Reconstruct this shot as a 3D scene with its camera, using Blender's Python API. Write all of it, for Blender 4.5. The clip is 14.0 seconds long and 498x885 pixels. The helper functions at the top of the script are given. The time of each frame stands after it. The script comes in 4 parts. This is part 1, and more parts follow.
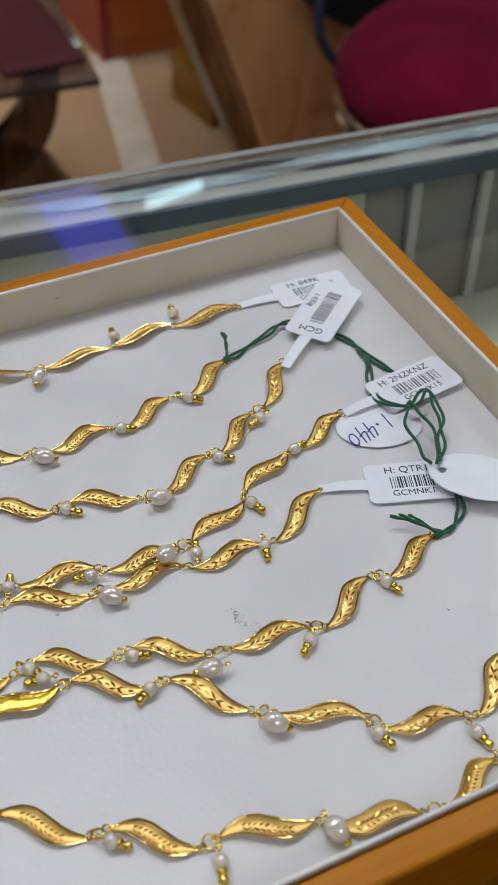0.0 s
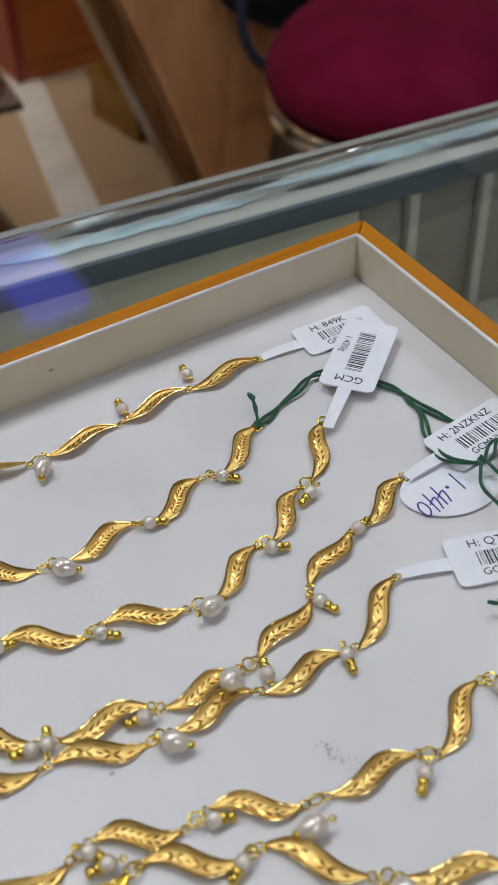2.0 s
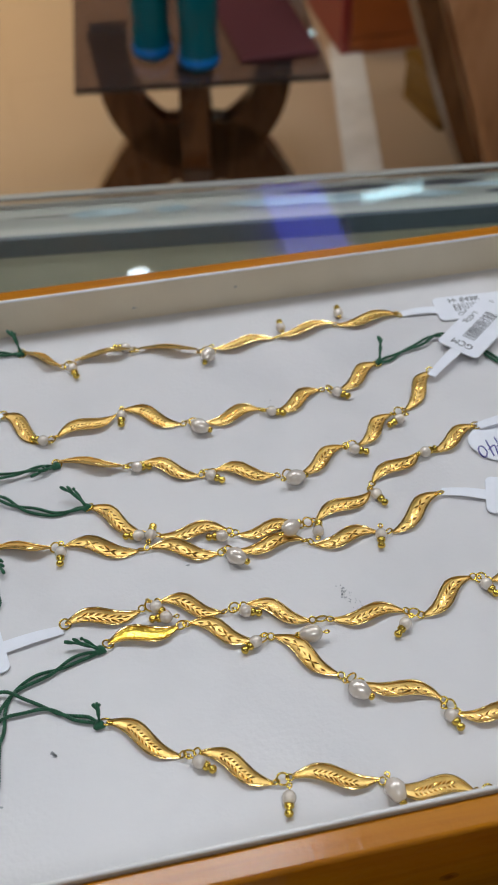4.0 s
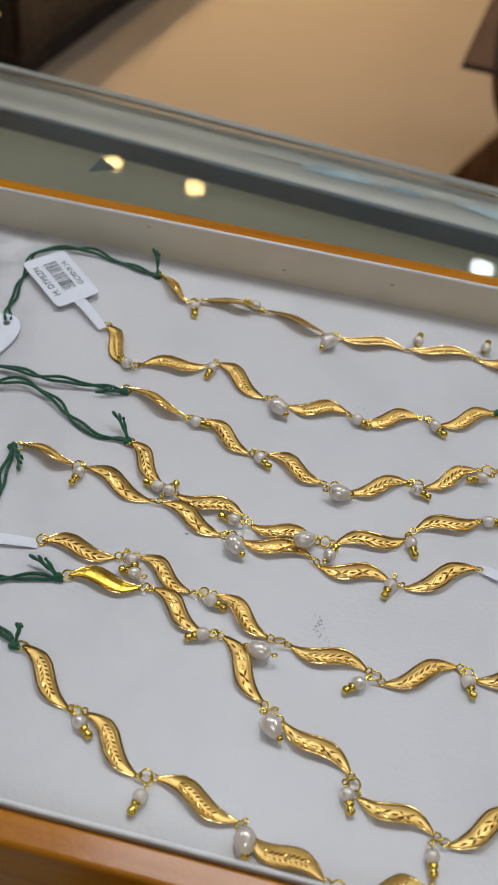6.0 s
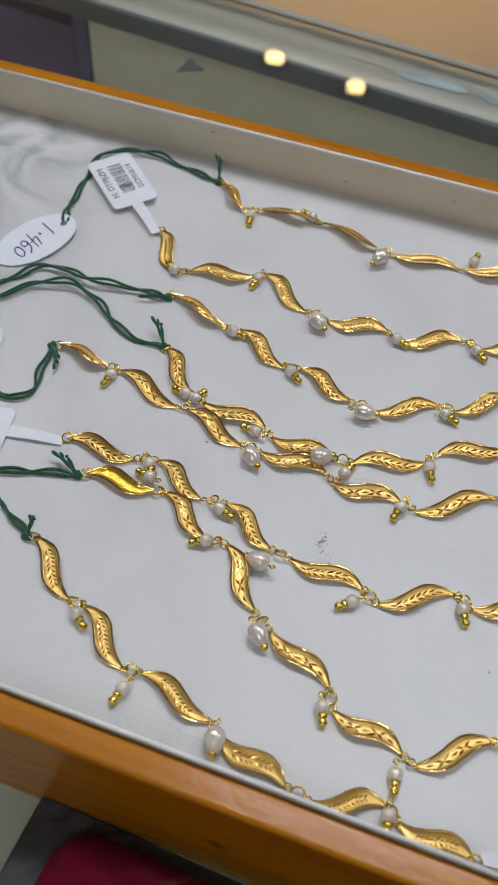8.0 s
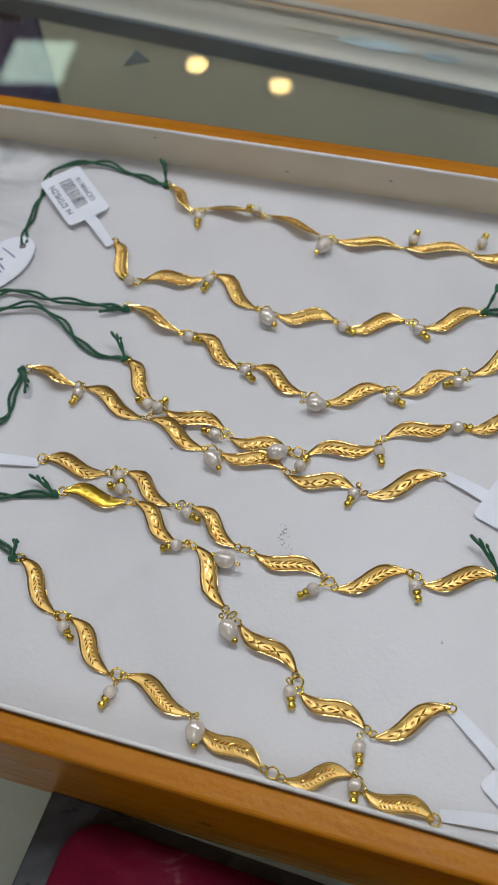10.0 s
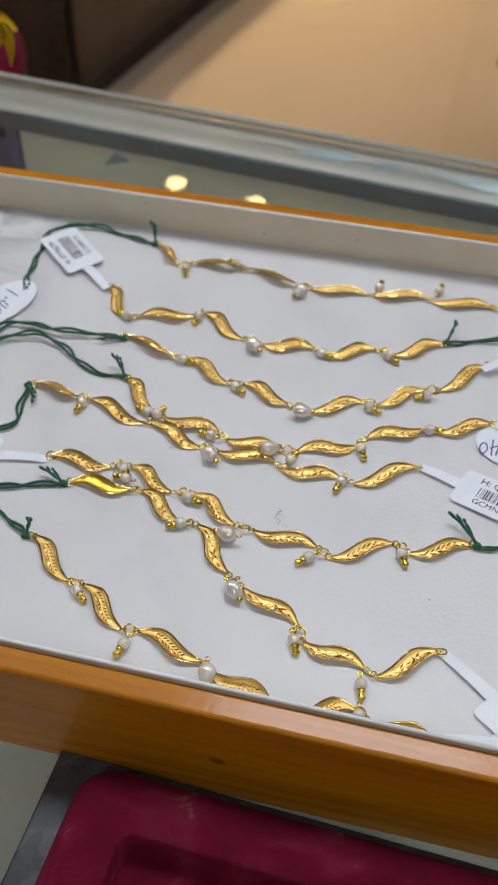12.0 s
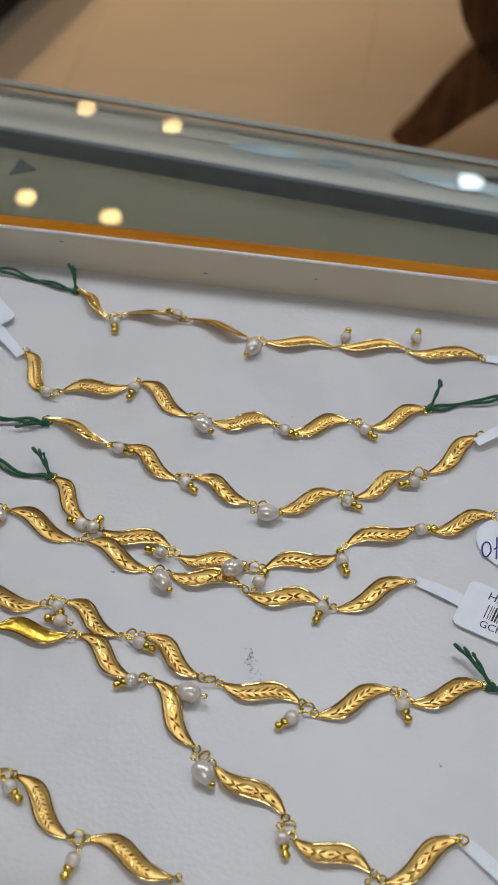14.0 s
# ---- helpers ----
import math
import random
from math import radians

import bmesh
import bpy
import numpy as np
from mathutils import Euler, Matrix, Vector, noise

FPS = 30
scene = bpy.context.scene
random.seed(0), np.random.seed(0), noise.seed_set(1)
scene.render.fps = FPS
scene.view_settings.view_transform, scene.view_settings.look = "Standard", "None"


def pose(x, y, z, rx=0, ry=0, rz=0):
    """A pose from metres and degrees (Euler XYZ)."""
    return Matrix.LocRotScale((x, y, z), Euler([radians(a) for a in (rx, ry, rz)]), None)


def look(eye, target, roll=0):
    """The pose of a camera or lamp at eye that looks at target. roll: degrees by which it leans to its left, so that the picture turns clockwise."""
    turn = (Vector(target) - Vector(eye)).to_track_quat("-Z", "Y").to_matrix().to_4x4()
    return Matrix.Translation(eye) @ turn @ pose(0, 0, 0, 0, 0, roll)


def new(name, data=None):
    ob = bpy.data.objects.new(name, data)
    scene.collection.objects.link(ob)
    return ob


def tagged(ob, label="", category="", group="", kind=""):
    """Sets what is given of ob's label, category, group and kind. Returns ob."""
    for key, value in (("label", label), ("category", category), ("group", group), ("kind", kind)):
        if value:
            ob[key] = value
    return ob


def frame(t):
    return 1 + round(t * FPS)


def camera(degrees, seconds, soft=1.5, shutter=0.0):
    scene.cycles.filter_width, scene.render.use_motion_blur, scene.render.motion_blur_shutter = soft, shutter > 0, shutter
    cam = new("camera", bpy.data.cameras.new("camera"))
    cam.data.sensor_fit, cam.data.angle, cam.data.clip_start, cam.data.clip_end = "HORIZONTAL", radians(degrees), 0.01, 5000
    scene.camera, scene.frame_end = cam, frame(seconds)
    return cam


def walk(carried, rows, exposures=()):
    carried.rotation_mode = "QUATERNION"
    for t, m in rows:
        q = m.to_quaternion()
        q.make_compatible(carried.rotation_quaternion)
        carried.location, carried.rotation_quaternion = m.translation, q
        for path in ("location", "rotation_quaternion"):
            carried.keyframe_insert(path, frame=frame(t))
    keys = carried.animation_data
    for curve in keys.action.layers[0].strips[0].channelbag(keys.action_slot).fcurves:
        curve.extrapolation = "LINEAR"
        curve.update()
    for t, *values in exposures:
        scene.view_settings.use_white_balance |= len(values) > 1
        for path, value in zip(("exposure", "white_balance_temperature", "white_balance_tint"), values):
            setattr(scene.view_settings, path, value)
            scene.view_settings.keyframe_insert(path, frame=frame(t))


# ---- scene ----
cam = camera(25.0, 14.0)
PATH = [
    (0, (-0.2, -0.335, 1.259), (0.429, 0.967, -0.123), 0.7),
    (0.5, (-0.213, -0.309, 1.23), (0.527, 0.958, -0.129), -0.1),
    (1, (-0.191, -0.265, 1.228), (0.577, 0.984, -0.132), -1.5),
    (1.5, (-0.185, -0.239, 1.218), (0.568, 1.009, -0.151), -2.1),
    (2, (-0.201, -0.27, 1.236), (0.52, 0.99, -0.14), -2.1),
    (2.5, (-0.228, -0.334, 1.275), (0.429, 0.954, -0.107), -2.1),
    (3, (-0.238, -0.366, 1.285), (0.319, 0.97, -0.095), -1.9),
    (3.2, (-0.234, -0.367, 1.286), (0.284, 0.982, -0.097), -1.7),
    (5.3, (-0.123, -0.36, 1.28), (-0.2, 1.039, -0.146), 3.3),
    (5.5, (-0.118, -0.356, 1.281), (-0.241, 1.032, -0.154), 4.0),
    (6, (-0.113, -0.348, 1.275), (-0.323, 1.017, -0.172), 6.1),
    (6.5, (-0.097, -0.37, 1.287), (-0.379, 0.969, -0.171), 7.3),
    (7, (-0.086, -0.378, 1.298), (-0.426, 0.928, -0.178), 7.3),
    (7.5, (-0.087, -0.355, 1.286), (-0.471, 0.902, -0.222), 5.6),
    (8, (-0.074, -0.336, 1.281), (-0.5, 0.827, -0.29), 1.3),
    (8.2, (-0.064, -0.315, 1.279), (-0.518, 0.808, -0.313), -1.3),
    (10.3, (-0.049, -0.322, 1.319), (-0.509, 0.702, -0.337), -8.7),
    (10.5, (-0.049, -0.339, 1.317), (-0.501, 0.742, -0.304), -7.3),
    (11, (-0.053, -0.361, 1.311), (-0.474, 0.842, -0.23), -4.1),
    (11.5, (-0.055, -0.373, 1.307), (-0.442, 0.914, -0.174), -1.7),
    (12, (-0.06, -0.407, 1.3), (-0.418, 0.945, -0.128), -0.5),
    (12.5, (-0.056, -0.417, 1.294), (-0.368, 0.956, -0.126), 0.2),
    (13, (-0.066, -0.387, 1.28), (-0.337, 0.966, -0.167), 0.3),
    (13.5, (-0.086, -0.323, 1.281), (-0.324, 0.989, -0.209), 0.2),
    (14, (-0.09, -0.314, 1.29), (-0.303, 0.952, -0.243), 0.2),
]
walk(cam, [(t, look(eye, target, roll)) for t, eye, target, roll in PATH], [(0.0, -0.05), (1.5, -0.06), (2.5, -0.05), (3.0, 0.03), (3.3, 0.03), (5.3, -0.15), (8.0, -0.12), (10.5, -0.17), (11.0, -0.20), (11.5, -0.10), (12.5, 0.11), (13.5, -0.08), (14.0, -0.27)])

cam.data.dof.use_dof = True
cam.data.dof.focus_distance = 0.348
cam.data.dof.aperture_fstop = 27.0

# ---- world and large lights ----
world = bpy.data.worlds.new("world")
scene.world = world
world.use_nodes = True
world.node_tree.nodes["Background"].inputs[0].default_value = (0.9, 0.95, 1.0, 1)
world.node_tree.nodes["Background"].inputs[1].default_value = 0.02


def area(name, m, size, size_y, power, colour, shape="RECTANGLE"):
    data = bpy.data.lights.new(name, "AREA")
    data.shape, data.size, data.size_y, data.energy, data.color = shape, size, size_y, power, colour
    ob = new(name, data)
    ob.matrix_world = m
    return ob


# white ceiling panels in a row over the counter and one behind it, warm spots over the customers' side
# side and back panels are unseen added fill, the back one for the front rail
PANELS = [(-0.15, 0.66, 10.5), (1.15, 0.66, 7.8), (-1.45, 0.66, 8.0), (0.05, -1.5, 7.0)]
# the spot at (-1.9, 3.8) is unseen, added to brighten the floor
SPOTS = [(-0.945, 2.255, 0), (-1.22, 2.30, 0), (-0.86, 2.74, 6), (-1.16, 2.79, 16), (-0.83, 3.28, 0), (-1.14, 3.28, 9), (-1.9, 3.8, 12)]
for px, py, power in PANELS:
    area("panel_light", pose(px, py, 2.765), 0.56, 0.56, power, (0.82, 0.885, 0.98))
for px, py, power in SPOTS:
    if power:
        area("spot_light", pose(px, py, 2.77), 0.07, 0.07, power, (1.0, 0.79, 0.50), "DISK").data.spread = math.radians(88)


# ---- materials ----
def material(name, colour, rough=0.5, metal=0.0, **more):
    mat = bpy.data.materials.new(name)
    mat.use_nodes = True
    b = mat.node_tree.nodes["Principled BSDF"]
    b.inputs["Base Color"].default_value = (*colour, 1)
    b.inputs["Roughness"].default_value = rough
    b.inputs["Metallic"].default_value = metal
    for key, value in more.items():
        b.inputs[key.replace("_", " ")].default_value = value
    return mat


def node(mat, kind, **props):
    n = mat.node_tree.nodes.new(kind)
    for key, value in props.items():
        if key in n.inputs:
            n.inputs[key].default_value = value
    return n


def coords(mat, scale=(1, 1, 1)):
    tc = node(mat, "ShaderNodeTexCoord")
    mp = node(mat, "ShaderNodeMapping")
    mp.inputs["Scale"].default_value = scale
    mat.node_tree.links.new(tc.outputs["Object"], mp.inputs["Vector"])
    return mp.outputs["Vector"]


def noisy(mat, scale, detail, vec=None, distort=0.0):
    n = node(mat, "ShaderNodeTexNoise", Scale=scale, Detail=detail, Distortion=distort)
    if vec is not None:
        mat.node_tree.links.new(vec, n.inputs["Vector"])
    return n.outputs["Fac"]


def ramp(mat, fac, stops):
    r = node(mat, "ShaderNodeValToRGB")
    els = r.color_ramp.elements
    while len(els) < len(stops):
        els.new(0.5)
    for e, (p, c) in zip(els, stops):
        e.position, e.color = p, (*c, 1)
    mat.node_tree.links.new(fac, r.inputs["Fac"])
    return r.outputs["Color"]


def put_in(mat, socket, key):
    mat.node_tree.links.new(socket, mat.node_tree.nodes["Principled BSDF"].inputs[key])


def bump(mat, height, strength=0.2, distance=0.001):
    b = node(mat, "ShaderNodeBump", Strength=strength, Distance=distance)
    mat.node_tree.links.new(height, b.inputs["Height"])
    put_in(mat, b.outputs["Normal"], "Normal")


def grey(v):
    return (v, v, v)


def rough_range(mat, fac, low, high):
    put_in(mat, ramp(mat, fac, [(0.3, grey(low)), (0.7, grey(high))]), "Roughness")


def mix_colour(mat, fac, a, b):
    m = node(mat, "ShaderNodeMix")
    m.data_type = "RGBA"
    mat.node_tree.links.new(fac, m.inputs[0])
    for value, key in ((a, 6), (b, 7)):
        if isinstance(value, tuple):
            m.inputs[key].default_value = (*value, 1)
        else:
            mat.node_tree.links.new(value, m.inputs[key])
    return m.outputs[2]


LEATHERETTE = material("white_leatherette", (0.69, 0.695, 0.72), 0.42)
v = coords(LEATHERETTE)
fine, stain = noisy(LEATHERETTE, 620, 3, v), noisy(LEATHERETTE, 22, 5, v, 0.6)
# grey mottled reflection painted into the floor's colour, stronger towards its left end
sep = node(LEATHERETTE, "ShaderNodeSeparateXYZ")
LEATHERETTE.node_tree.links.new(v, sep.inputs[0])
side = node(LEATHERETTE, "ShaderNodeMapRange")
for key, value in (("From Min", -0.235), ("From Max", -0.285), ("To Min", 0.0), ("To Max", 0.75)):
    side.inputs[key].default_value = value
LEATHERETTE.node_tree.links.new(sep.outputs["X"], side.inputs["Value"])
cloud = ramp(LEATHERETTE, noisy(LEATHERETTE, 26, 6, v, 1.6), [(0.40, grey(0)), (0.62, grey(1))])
grey_reflection = node(LEATHERETTE, "ShaderNodeMath")
grey_reflection.operation = "MULTIPLY"
LEATHERETTE.node_tree.links.new(side.outputs["Result"], grey_reflection.inputs[0])
LEATHERETTE.node_tree.links.new(cloud, grey_reflection.inputs[1])
plain_tone = ramp(LEATHERETTE, stain, [(0.3, (0.665, 0.645, 0.65)), (0.52, (0.715, 0.692, 0.695)), (0.8, (0.735, 0.712, 0.712))])
put_in(LEATHERETTE, mix_colour(LEATHERETTE, grey_reflection.outputs["Value"], plain_tone, (0.29, 0.31, 0.315)), "Base Color")
rough_range(LEATHERETTE, stain, 0.33, 0.46)
bump(LEATHERETTE, fine, 0.26, 0.0005)

LINING = material("cream_lining", (0.70, 0.65, 0.575), 0.55)
v = coords(LINING)
put_in(LINING, ramp(LINING, noisy(LINING, 45, 5, v), [(0.3, (0.74, 0.65, 0.505)), (0.7, (0.80, 0.71, 0.56))]), "Base Color")
bump(LINING, noisy(LINING, 700, 3, v), 0.2, 0.0004)
PIPING = material("white_edge", (0.90, 0.88, 0.86), 0.4)


def wood(name, dark, mid, light, rough, scale, coat=0.0):
    mat = material(name, mid, rough, Coat_Weight=coat, Coat_Roughness=0.12, Specular_IOR_Level=0.2)
    vec = coords(mat, scale)
    grain = noisy(mat, 1.0, 8, vec, 1.2)
    col = ramp(mat, grain, [(0.28, dark), (0.48, mid), (0.72, light)])
    knots = noisy(mat, 0.22, 2, vec)
    put_in(mat, mix_colour(mat, ramp(mat, knots, [(0.62, grey(0)), (0.75, grey(0.2))]), col, dark), "Base Color")
    rough_range(mat, noisy(mat, 60, 3, coords(mat)), rough * 0.8, min(1, rough * 1.3))
    bump(mat, noisy(mat, 300, 4, coords(mat)), 0.26, 0.0014)
    # the varnish lies in small ripples
    ripple = node(mat, "ShaderNodeBump", Strength=0.12, Distance=0.0007)
    mat.node_tree.links.new(noisy(mat, 330, 2, coords(mat)), ripple.inputs["Height"])
    put_in(mat, ripple.outputs["Normal"], "Coat Normal")
    return mat


OAK = wood("orange_varnished_wood", (0.38, 0.118, 0.002), (0.51, 0.178, 0.003), (0.58, 0.222, 0.004), 0.36, (7, 150, 150), 0.4)
OAK_SIDE = wood("orange_varnished_wood_cross", (0.38, 0.118, 0.002), (0.51, 0.178, 0.003), (0.58, 0.222, 0.004), 0.36, (150, 7, 150), 0.4)
OAK_DARK = wood("orange_wood_knot", (0.13, 0.034, 0.002), (0.19, 0.052, 0.002), (0.25, 0.075, 0.003), 0.4, (60, 60, 60), 0.1)
OAK_KNOT = wood("orange_wood_knot_rim", (0.24, 0.07, 0.002), (0.33, 0.105, 0.002), (0.40, 0.135, 0.003), 0.4, (60, 60, 60), 0.1)
BROWN = wood("brown_varnished_wood", (0.07, 0.026, 0.008), (0.145, 0.056, 0.017), (0.21, 0.09, 0.032), 0.32, (30, 30, 6), 0.3)
TAN = wood("tan_varnished_wood", (0.40, 0.165, 0.065), (0.58, 0.275, 0.12), (0.64, 0.33, 0.16), 0.35, (18, 18, 5), 0.3)
HONEY = wood("honey_brown_wood", (0.12, 0.055, 0.008), (0.22, 0.115, 0.02), (0.28, 0.15, 0.03), 0.4, (20, 8, 20), 0.1)
DARK = wood("dark_stained_wood", (0.014, 0.008, 0.006), (0.03, 0.016, 0.011), (0.05, 0.028, 0.018), 0.3, (20, 20, 5), 0.3)

GOLD = material("satin_gold", (0.86, 0.60, 0.22), 0.44, 0.97)
v = coords(GOLD)
put_in(GOLD, ramp(GOLD, noisy(GOLD, 350, 3, v), [(0.3, (0.73, 0.47, 0.135)), (0.7, (0.88, 0.61, 0.22))]), "Base Color")
bump(GOLD, noisy(GOLD, 2600, 2, v), 0.35, 0.0002)
SHINE = material("polished_gold", (0.94, 0.70, 0.28), 0.26, 1.0)
v = coords(SHINE)
bump(SHINE, noisy(SHINE, 420, 2, v), 0.5, 0.0006)
CUT = material("diamond_cut_gold", (0.74, 0.46, 0.13), 0.20, 1.0)
WIRE = material("yellow_gold_wire", (0.86, 0.62, 0.12), 0.16, 1.0)
BACK_GOLD = material("bright_yellow_gold", (0.98, 0.66, 0.09), 0.30, 0.9)
bump(BACK_GOLD, noisy(BACK_GOLD, 500, 2, coords(BACK_GOLD)), 0.5, 0.0008)
PEARL = material("pearl", (0.80, 0.72, 0.63), 0.24, 0.3, Coat_Weight=0.8, Coat_Roughness=0.08)
v = coords(PEARL)
put_in(PEARL, ramp(PEARL, noisy(PEARL, 260, 3, v), [(0.3, (0.76, 0.665, 0.57)), (0.7, (0.88, 0.80, 0.715))]), "Base Color")
bump(PEARL, noisy(PEARL, 420, 2, v), 0.14, 0.0008)

PAPER = material("white_label_paper", (0.86, 0.87, 0.93), 0.45)
v = coords(PAPER)
put_in(PAPER, ramp(PAPER, noisy(PAPER, 120, 3, v), [(0.3, (0.83, 0.84, 0.90)), (0.7, (0.88, 0.89, 0.95))]), "Base Color")
INK = material("black_print", (0.03, 0.03, 0.035), 0.6)
PEN = material("blue_pen_ink", (0.06, 0.05, 0.30), 0.5)
THREAD = material("green_cotton_thread", (0.010, 0.12, 0.048), 0.85, Sheen_Weight=0.4)
v = coords(THREAD)
put_in(THREAD, ramp(THREAD, noisy(THREAD, 900, 3, v), [(0.3, (0.005, 0.062, 0.028)), (0.7, (0.016, 0.135, 0.058))]), "Base Color")
CORD = material("yellow_cord", (0.75, 0.55, 0.02), 0.7)

VELVET = material("maroon_velvet", (0.13, 0.003, 0.02), 0.95, Specular_IOR_Level=0.15, Sheen_Weight=0.03, Sheen_Roughness=0.4, Sheen_Tint=(0.9, 0.25, 0.35, 1))
v = coords(VELVET)
put_in(VELVET, ramp(VELVET, noisy(VELVET, 42, 7, v, 1.2), [(0.3, (0.085, 0.002, 0.012)), (0.56, (0.125, 0.003, 0.018)), (0.68, (0.16, 0.012, 0.03)), (0.76, (0.28, 0.10, 0.115))]), "Base Color")
bump(VELVET, noisy(VELVET, 1500, 2, v), 0.5, 0.0006)
SEAT_VELVET = material("maroon_seat_velvet", (0.14, 0.003, 0.022), 0.95, Specular_IOR_Level=0.15, Sheen_Weight=0.1, Sheen_Roughness=0.4, Sheen_Tint=(0.9, 0.25, 0.35, 1))
v = coords(SEAT_VELVET)
put_in(SEAT_VELVET, ramp(SEAT_VELVET, noisy(SEAT_VELVET, 9, 5, v, 0.6), [(0.3, (0.115, 0.002, 0.017)), (0.6, (0.165, 0.004, 0.026)), (0.8, (0.20, 0.012, 0.04))]), "Base Color")
bump(SEAT_VELVET, noisy(SEAT_VELVET, 600, 2, v), 0.5, 0.001)
PLASTIC = material("dark_grey_plastic", (0.07, 0.07, 0.075), 0.3)
v = coords(PLASTIC)
put_in(PLASTIC, ramp(PLASTIC, noisy(PLASTIC, 55, 6, v, 1.5), [(0.35, (0.035, 0.036, 0.04)), (0.6, (0.06, 0.062, 0.066)), (0.75, (0.10, 0.10, 0.105))]), "Base Color")
rough_range(PLASTIC, noisy(PLASTIC, 40, 5, v), 0.2, 0.5)
GREY_MATTE = material("dark_grey_matte", (0.10, 0.115, 0.11), 0.9, Specular_IOR_Level=0.05)
CHROME = material("chrome", (0.75, 0.76, 0.78), 0.12, 1.0)
CREAM = material("cream_painted_metal", (0.62, 0.58, 0.50), 0.4)

GLASS = material("counter_glass", (0.955, 0.975, 0.968), 0.0, Transmission_Weight=1.0, IOR=1.5)
TABLE_GLASS = material("smoked_glass", (0.34, 0.26, 0.24), 0.03, Transmission_Weight=0.92, IOR=1.45)
RAIL = material("brushed_metal_rail", (0.17, 0.16, 0.13), 0.7, 0.0, Specular_IOR_Level=0.2)
v = coords(RAIL, (2.0, 90, 90))
rough_range(RAIL, noisy(RAIL, 1.0, 3, v), 0.6, 0.8)
put_in(RAIL, ramp(RAIL, noisy(RAIL, 0.8, 3, v), [(0.36, (0.20, 0.193, 0.155)), (0.50, (0.235, 0.228, 0.188)), (0.64, (0.27, 0.263, 0.222))]), "Base Color")
FILM = material("dark_grey_matte", (0.10, 0.115, 0.11), 0.9, Specular_IOR_Level=0.05)
CHROME = material("chrome", (0.75, 0.76, 0.78), 0.12, 1.0)
CREAM = material("cream_painted_metal", (0.62, 0.58, 0.50), 0.4)

GLASS = material("counter_glass", (0.955, 0.975, 0.968), 0.0, Transmission_Weight=1.0, IOR=1.5)
TABLE_GLASS = material("smoked_glass", (0.34, 0.26, 0.24), 0.03, Transmission_Weight=0.92, IOR=1.45)
RAIL = material("brushed_metal_rail", (0.28, 0.275, 0.24), 0.5, 0.1)
v = coords(RAIL, (2.0, 90, 90))
rough_range(RAIL, noisy(RAIL, 1.0, 3, v), 0.42, 0.58)
put_in(RAIL, ramp(RAIL, noisy(RAIL, 0.8, 3, v), [(0.36, (0.22, 0.205, 0.16)), (0.50, (0.265, 0.25, 0.20)), (0.64, (0.31, 0.295, 0.24))]), "Base Color")
FILM = material("dark_grey_matte", (0.10, 0.115, 0.11), 0.9, Specular_IOR_Level=0.05)
CHROME = material("chrome", (0.75, 0.76, 0.78), 0.12, 1.0)
CREAM = material("cream_painted_metal", (0.62, 0.58, 0.50), 0.4)

GLASS = material("counter_glass", (0.955, 0.975, 0.968), 0.0, Transmission_Weight=1.0, IOR=1.5)
TABLE_GLASS = material("smoked_glass", (0.34, 0.26, 0.24), 0.03, Transmission_Weight=0.92, IOR=1.45)
RAIL = material("brushed_metal_rail", (0.42, 0.41, 0.36), 0.32, 0.55)
v = coords(RAIL, (2.0, 90, 90))
rough_range(RAIL, noisy(RAIL, 1.0, 3, v), 0.26, 0.42)
put_in(RAIL, ramp(RAIL, noisy(RAIL, 0.8, 3, v), [(0.36, (0.30, 0.30, 0.265)), (0.50, (0.40, 0.395, 0.345)), (0.64, (0.48, 0.47, 0.415))]), "Base Color")
FILM = material("pale_blue_film", (0.50, 0.62, 0.63), 0.35)
v = coords(FILM, (30, 160, 160))
put_in(FILM, ramp(FILM, noisy(FILM, 1.0, 5, v, 0.8), [(0.30, (0.15, 0.195, 0.20)), (0.48, (0.25, 0.315, 0.325)), (0.70, (0.36, 0.435, 0.445))]), "Base Color")
BARE = material("dark_bare_metal", (0.05, 0.045, 0.05), 0.4, 0.3)
EDGE = material("polished_glass_edge", (0.46, 0.45, 0.40), 0.3, Transmission_Weight=0.3)
v = coords(EDGE, (6, 200, 200))
put_in(EDGE, ramp(EDGE, noisy(EDGE, 1.0, 4, v), [(0.3, (0.38, 0.375, 0.335)), (0.7, (0.54, 0.53, 0.475))]), "Base Color")
POST_PAINT = material("dull_pale_paint", (0.34, 0.335, 0.295), 0.6)
TEAL_PAINT = material("dark_teal_paint", (0.045, 0.064, 0.075), 0.7)
CLOTH = material("olive_display_cloth", (0.36, 0.345, 0.25), 0.85)
v = coords(CLOTH)
put_in(CLOTH, ramp(CLOTH, noisy(CLOTH, 7, 5, v), [(0.3, (0.37, 0.365, 0.285)), (0.7, (0.48, 0.47, 0.37))]), "Base Color")
bump(CLOTH, noisy(CLOTH, 500, 2, v), 0.3, 0.001)
LAMINATE = material("cream_laminate", (0.55, 0.52, 0.45), 0.4)

TILE = material("beige_polished_tile", (0.42, 0.32, 0.235), 0.22)
v = coords(TILE)
put_in(TILE, ramp(TILE, noisy(TILE, 3.5, 7, v, 0.6), [(0.3, (0.40, 0.30, 0.205)), (0.55, (0.412, 0.309, 0.213)), (0.8, (0.422, 0.318, 0.222))]), "Base Color")
rough_range(TILE, noisy(TILE, 5, 3, v), 0.30, 0.33)
GROUT = material("tile_grout", (0.36, 0.25, 0.165), 0.6)
MARBLE = material("white_marble_strip", (0.66, 0.65, 0.63), 0.25)
v = coords(MARBLE)
